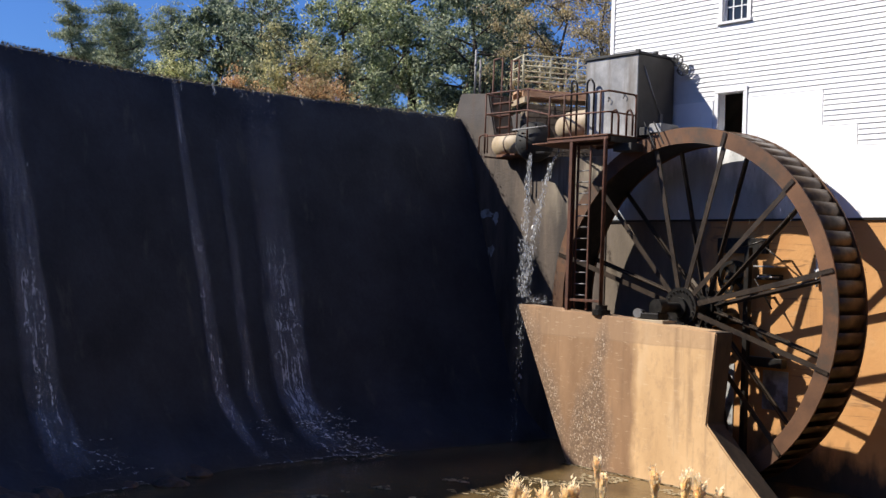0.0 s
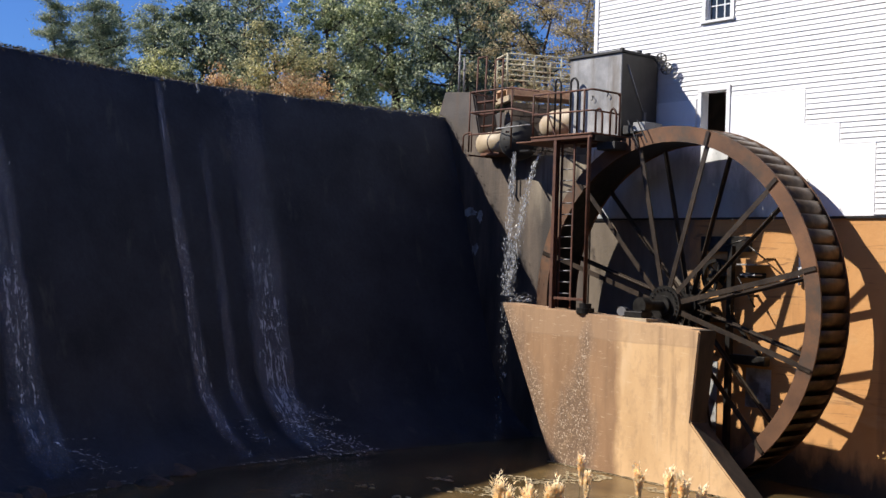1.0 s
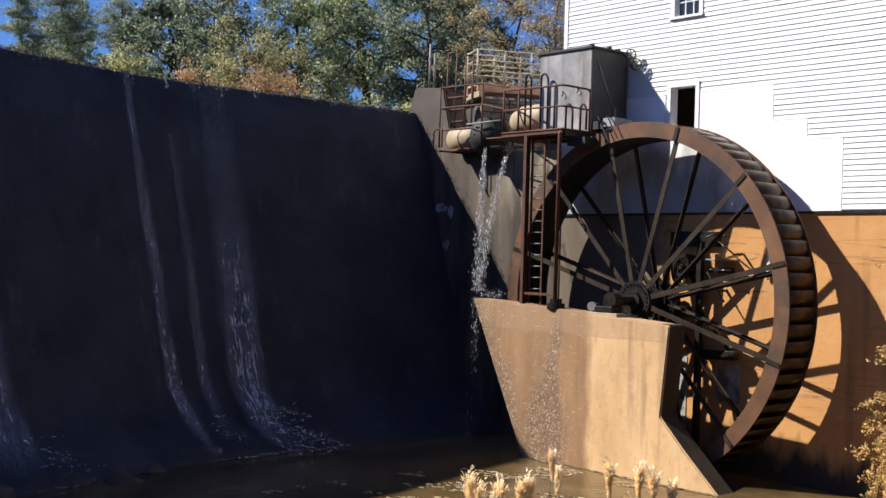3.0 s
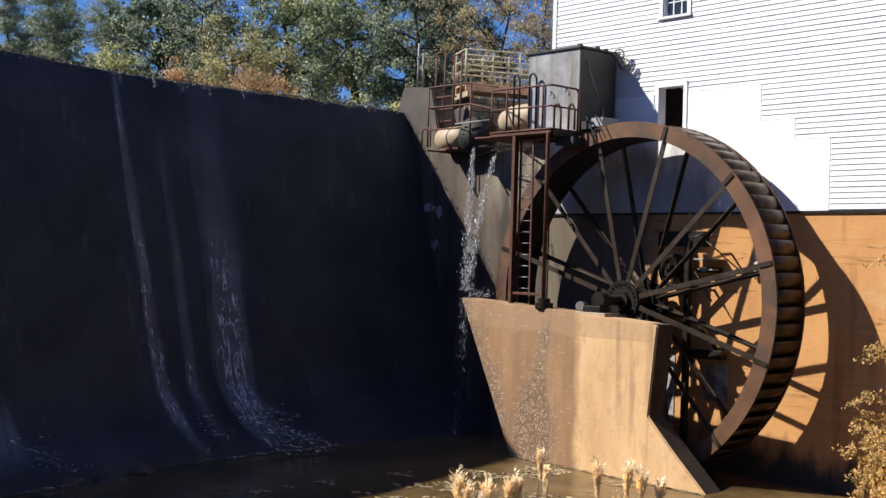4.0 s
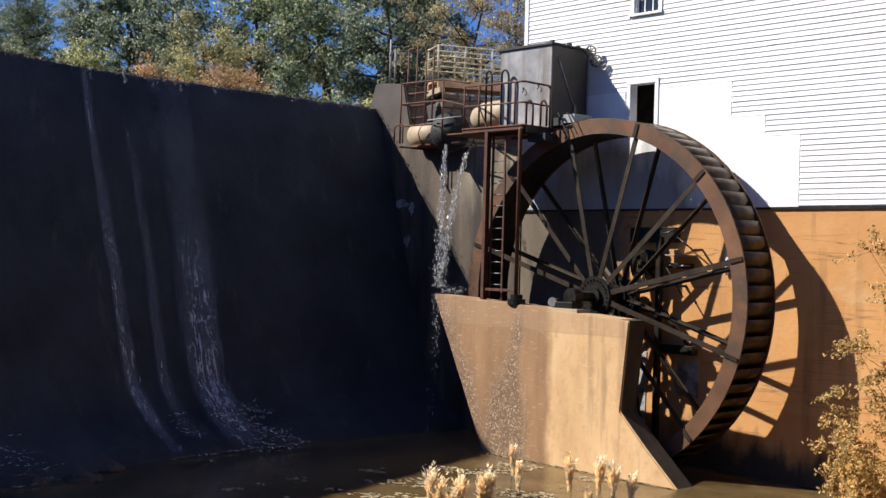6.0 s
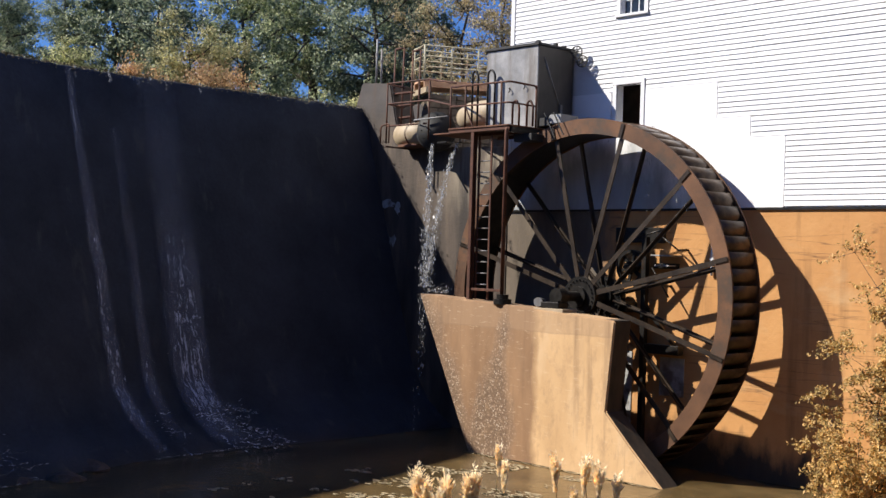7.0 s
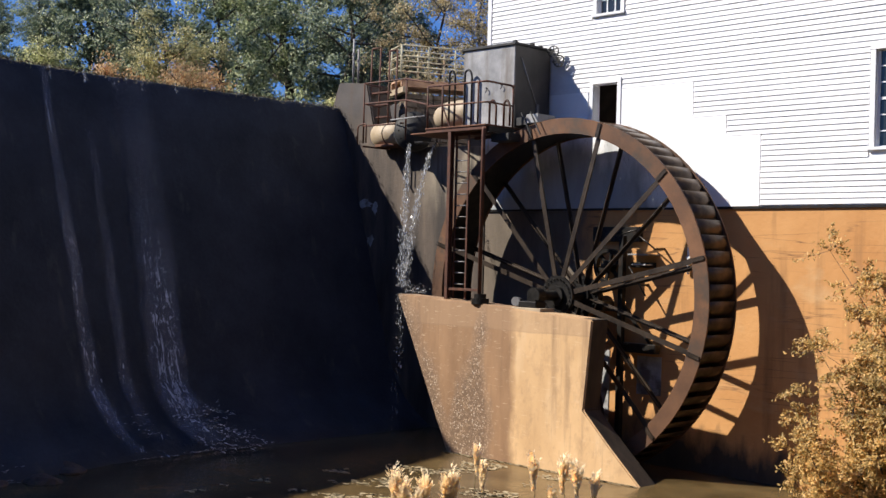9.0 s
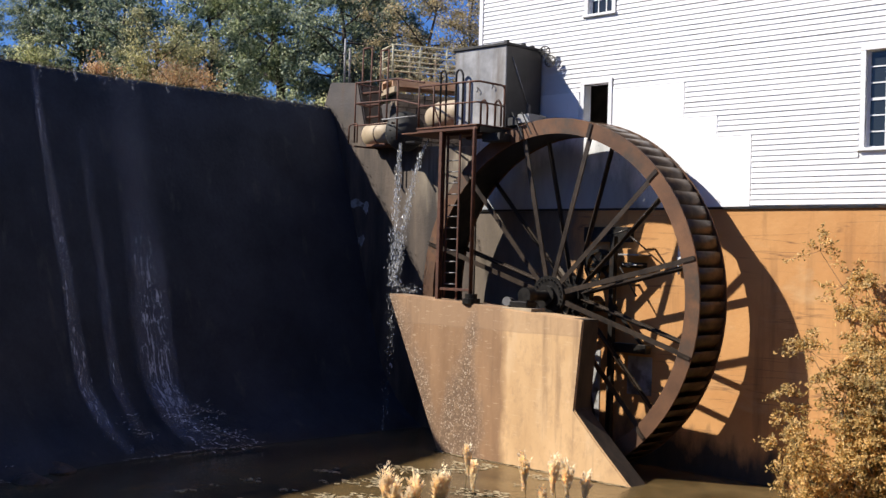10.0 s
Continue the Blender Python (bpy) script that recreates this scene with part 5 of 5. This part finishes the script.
# ---- behind the wheel ----
def build_gearing():
    g = thing("back_bearing_stand", "dark iron bearing stand against the foundation", "bearing")
    part("bracket", box(bmesh.new(), HUB.x - 0.5, HUB.x + 0.5, 25.4, W + 0.02, HUB.z - 0.4, HUB.z - 0.13, 0.02), IRON, g)
    part("housing", disc(bmesh.new(), (HUB.x, 25.55, HUB.z), (0, 1, 0), 0.28, 0.3, 20), IRON, g)
    part("column", box(bmesh.new(), -19.21, -19.06, 25.5, 25.66, 0.0, 5.9, 0.01), IRON, g)
    part("cross_beam", box(bmesh.new(), -19.06, -17.97, 25.48, 25.72, 2.88, 3.12, 0.015), IRON, g, "dark timber cross beam")
    for x in (-18.85, -18.2):
        part("beam_tie", box(bmesh.new(), x - 0.05, x + 0.05, 25.72, W + 0.03, 2.94, 3.06, 0.006), IRON, g)
    part("brace", beam(bmesh.new(), (-19.1, 25.58, 4.1), (-18.15, 25.58, 3.12), 0.09, 0.09), IRON, g)
    # line shaft and pulley over the hub
    s = thing("line_shaft", "dark iron line shaft with a pulley on the foundation", "machinery")
    hung = (-19.6, 25.62, 5.1)
    p = part("pulley", disc(bmesh.new(), hung, (0, 1, 0), 0.46, 0.16, 30, 0.37), IRON, s)
    bm = bmesh.new()
    for k in range(6):
        a = math.pi * k / 3 + 0.3
        beam(bm, Vector(hung), Vector(hung) + Vector((math.cos(a), 0, math.sin(a))) * 0.39, 0.09, 0.05)
    part("pulley_arms", bm, IRON, p)
    part("boss", disc(bmesh.new(), hung, (0, 1, 0), 0.15, 0.3, 18), IRON, s)
    smooth(part("shaft", tube(bmesh.new(), [(hung[0], 25.3, hung[2]), (hung[0], W + 0.1, hung[2])], 0.05, 12), IRON, s))
    part("wall_plate", box(bmesh.new(), -20.3, -18.75, 25.78, W + 0.03, 5.75, 6.15, 0.01), IRON, s)
    part("wall_plate", box(bmesh.new(), -19.0, -18.3, 25.74, W + 0.03, 5.08, 5.22, 0.01), IRON, s)
    part("tray", box(bmesh.new(), -18.85, -18.22, 25.4, W + 0.03, 5.40, 5.44, 0.006), TANK, s, "pale bracket shelf")
    part("tray", box(bmesh.new(), -18.75, -18.3, 25.45, W + 0.03, 5.14, 5.18, 0.006), TANK, s, "pale bracket shelf")
    for q, r in (((-18.7, 25.6, 5.95), (-18.1, 25.6, 5.55)), ((-18.9, 25.55, 5.1), (-18.35, 25.55, 4.35)), ((-19.3, 25.5, 5.9), (-18.5, 25.5, 6.1))):
        smooth(part("rod", tube(bmesh.new(), [q, r], 0.022, 8), IRON, s))
    for x in (-18.55, -18.05):
        part("rod_stay", box(bmesh.new(), x - 0.02, x + 0.02, 25.56, W + 0.03, 5.55 if x > -18.3 else 4.6, 5.6 if x > -18.3 else 4.66), IRON, s)
    r = thing("repair_panel", "grey cement repair panel on the ochre foundation", "panel")
    part("slab", box(bmesh.new(), -18.82, -18.06, W - 0.004, W + 0.03, 1.78, 2.78, 0.006), PALE_PATCH, r)
    part("slab", box(bmesh.new(), -20.0, -19.72, W - 0.004, W + 0.03, 0.95, 2.85, 0.006), PALE_PATCH, r)
    p = thing("conduit_pipe", "short white conduit on the foundation wall", "pipe")
    smooth(part("tube", tube(bmesh.new(), bow([(-17.28, W - 0.04, 4.95), (-17.28, W - 0.04, 5.75)]), 0.035, 8), TRIM, p))
    part("clip", box(bmesh.new(), -17.34, -17.22, W - 0.07, W + 0.02, 5.35, 5.4), TRIM, p)


build_gearing()


# ---- plants, rocks ----
def build_plume(at, top, seed, fat):
    rnd = random.Random(seed)
    t = thing("plume_grass", "dry cream plume of tall grass on the bank", "grass plume", "plumes on the bank", at=(at[0], at[1], land(*at)))
    h = top - land(*at)
    lean = Vector((rnd.uniform(-0.12, 0.12), rnd.uniform(-0.1, 0.1), 0))
    stem = [Vector((0, 0, -0.1)), Vector((lean.x * 0.2, lean.y * 0.2, h * 0.5)), Vector((lean.x * 0.6, lean.y * 0.6, h * 0.85)), Vector((lean.x, lean.y, h))]
    smooth(part("stem", tube(bmesh.new(), stem, 0.008, 5, 0.003), STRAW, t))
    v, f = [], []
    ln = 0.24 + 0.20 * fat
    side = rnd.uniform(0, 2 * math.pi)
    tip = stem[3]
    for _ in range(int(56 * (0.4 + fat))):
        a = side + rnd.gauss(0, 1.3)
        q = Vector((math.cos(a), math.sin(a), 0))
        spread = rnd.uniform(0.1, 1.0) * 0.085 * fat + 0.008
        base = tip - Vector((0, 0, ln * rnd.uniform(0.75, 1.0)))
        reach = rnd.uniform(0.6, 1.0) * ln
        bend = rnd.uniform(0.0, 0.35) * fat
        for k in range(26):
            u = rnd.random()
            c = base + q * spread * u ** 1.3 + Vector((0, 0, reach * (u - bend * u * u))) + Vector((rnd.gauss(0, 0.006), rnd.gauss(0, 0.006), 0))
            dd = (q * (0.2 + 0.6 * u) + Vector((rnd.gauss(0, 0.25), rnd.gauss(0, 0.25), 1.0 - bend * u))).normalized() * rnd.uniform(0.02, 0.05)
            s = dd.cross(OPEN_SIDE + Vector((rnd.gauss(0, 0.5), rnd.gauss(0, 0.5), rnd.gauss(0, 0.5)))).normalized() * 0.008
            k0 = len(v)
            v += [c - s, c + s, c + dd]
            f.append((k0, k0 + 1, k0 + 2))
    part("plume_head", (v, f), PLUME, t)
    v, f = [], []
    for _ in range(26):
        a = rnd.uniform(0, 2 * math.pi)
        q = Vector((math.cos(a), math.sin(a), 0))
        k0 = len(v)
        hh = rnd.uniform(0.5, 0.75) * h
        for i in range(5):
            u = i / 4
            c = q * (0.05 + 0.55 * u * u) + Vector((0, 0, hh * (u - 0.35 * u * u)))
            s = Vector((-q.y, q.x, 0)) * 0.008 * (1 - u * 0.9)
            v += [c - s, c + s]
        f += [(k0 + 2 * i, k0 + 2 * i + 1, k0 + 2 * i + 3, k0 + 2 * i + 2) for i in range(4)]
    part("blades", (v, f), STRAW, t)


for i, (x, y, z, fat) in enumerate(((-9.22, 8.44, 2.99, 1.0), (-9.09, 8.59, 2.89, 1.0), (-9.0, 8.65, 2.80, 0.9), (-8.94, 8.73, 2.93, 1.0),
                                    (-8.80, 8.88, 2.98, 1.0), (-8.72, 8.92, 2.96, 0.8), (-8.63, 9.05, 3.26, 0.3), (-8.52, 9.15, 3.09, 0.4),
                                    (-8.12, 9.50, 3.20, 0.7), (-7.86, 9.72, 3.17, 0.8), (-7.80, 9.80, 3.12, 0.7), (-7.63, 9.90, 3.02, 0.6), (-8.05, 9.62, 2.86, 0.5))):
    build_plume((x, y), z, 40 + i, fat)


def build_bush():
    rnd = random.Random(31)
    for k, (x, y, h, sp, n) in enumerate(((-10.9, 24.5, 6.2, 1.35, 27000), (-12.1, 24.5, 4.3, 1.1, 19000), (-12.5, 24.6, 2.9, 0.8, 10000), (-9.8, 24.3, 6.0, 1.5, 19000))):
        b = thing("bush", "tall thin-stemmed bush with small yellowing leaves", "bush", "bushes by the foundation", at=(x, y, land(x, y)))
        wood = bmesh.new()
        v, f = [], []
        for i in range(15):
            a = rnd.uniform(0, 2 * math.pi)
            pts = [Vector((0, 0, -0.15))]
            d = Vector((math.cos(a) * 0.24, math.sin(a) * 0.2, 1)).normalized()
            hh = h * rnd.uniform(0.55, 1.0)
            for j in range(7):
                d = (d + Vector((rnd.gauss(0, 0.08) + math.cos(a) * 0.04, rnd.gauss(0, 0.08) + math.sin(a) * 0.03, -0.02))).normalized()
                pts.append(pts[-1] + d * hh / 6.5)
            tube(wood, pts, 0.022, 5, 0.004)
            for j in range(1, 8):
                for _ in range(6):
                    dd = Vector((rnd.gauss(0, 1), rnd.gauss(0, 1), rnd.gauss(0.2, 0.5))).normalized()
                    q = pts[j] + dd * sp * rnd.uniform(0.15, 0.5)
                    tube(wood, [pts[j], q], 0.006, 3, 0.002)
                    for _ in range(n // (15 * 7 * 6)):
                        c = pts[j].lerp(q, rnd.uniform(0.3, 1.05)) + Vector((rnd.gauss(0, 0.04), rnd.gauss(0, 0.04), rnd.gauss(0, 0.04)))
                        a1, b1 = leaf_axes(rnd)
                        b1 *= 0.5
                        nn = a1.cross(b1) * 0.3
                        s = rnd.uniform(0.06, 0.12)
                        k0 = len(v)
                        v += [c, c + (a1 * 0.5 + b1 * 0.5 + nn) * s, c + a1 * s, c + (a1 * 0.5 - b1 * 0.5 + nn) * s]
                        f += [(k0, k0 + 1, k0 + 2), (k0, k0 + 2, k0 + 3)]
        part("branchwork", wood, BARK, b)
        part("leaves", (v, f), LEAF_SHRUB, b)


build_bush()


def build_rocks():
    rnd = random.Random(5)
    for x, y, r in ((-23.9, 8.3, 0.8), (-22.6, 8.2, 0.9), (-21.4, 7.7, 0.7), (-24.6, 9.4, 0.5), (-20.5, 8.4, 0.6), (-25.2, 12.6, 0.4), (-26.2, 13.6, 0.45), (-25.6, 11.6, 0.35)):
        bm = bmesh.new()
        bmesh.ops.create_icosphere(bm, subdivisions=3, radius=1)
        o = Vector((rnd.uniform(0, 50), rnd.uniform(0, 50), 0))
        for w in bm.verts:
            w.co *= 1 + 0.35 * noise.noise(w.co * 1.3 + o) + 0.12 * noise.noise(w.co * 4 + o)
            w.co = Vector((w.co.x * r * 1.3, w.co.y * r, w.co.z * r * 0.65))
        rk = part("rock", bm, ROCK)
        rk.location = (x, y, max(land(x, y), -0.1) + 0.1 * r)
        tagged(rk, "rough reddish brown rock at the dam's foot", "rock", "rocks at the dam's foot")
    for x, y in ((-20.6, 7.0), (-21.6, 7.2)):
        b = thing("weed_clump", "dark green weeds on the bank below the dam", "weeds", "weeds on the bank", at=(x, y, land(x, y)))
        v, f = [], []
        for _ in range(900):
            a = rnd.uniform(0, 2 * math.pi)
            u = rnd.random()
            c = Vector((math.cos(a) * u * 0.8, math.sin(a) * u * 0.8, rnd.random() * 0.9 * (1.2 - u)))
            d = Vector((rnd.gauss(0, 1), rnd.gauss(0, 1), rnd.gauss(0.5, 0.6))).normalized() * rnd.uniform(0.06, 0.14)
            s = d.orthogonal() * 0.4
            k = len(v)
            v += [c, c + d * 0.5 + s * 0.5, c + d, c + d * 0.5 - s * 0.5]
            f.append((k, k + 1, k + 2, k + 3))
        part("foliage", (v, f), LEAF_GREEN, b)


build_rocks()


def build_dry_grass():
    rnd = random.Random(77)
    v, f = [], []
    for _ in range(5200):
        x, y = rnd.uniform(-13.9, -8.5), rnd.uniform(22.0, W - 0.1)
        z = land(x, y)
        if z < 0.15:
            continue
        a = rnd.uniform(0, 2 * math.pi)
        q = Vector((math.cos(a), math.sin(a), 0))
        h = rnd.uniform(0.12, 0.55)
        c = Vector((x, y, z - 0.03))
        s = Vector((-q.y, q.x, 0)) * 0.008
        k = len(v)
        v += [c - s, c + s, c + q * h * 0.25 + Vector((0, 0, h * 0.6)) + s * 0.6, c + q * h * 0.25 + Vector((0, 0, h * 0.6)) - s * 0.6, c + q * h * 0.7 + Vector((0, 0, h * 0.85))]
        f += [(k, k + 1, k + 2, k + 3), (k + 3, k + 2, k + 4)]
    tagged(part("dry_grass", (v, f), STRAW), "dry straw-coloured grass under the bushes", "grass", kind="stuff")


build_dry_grass()
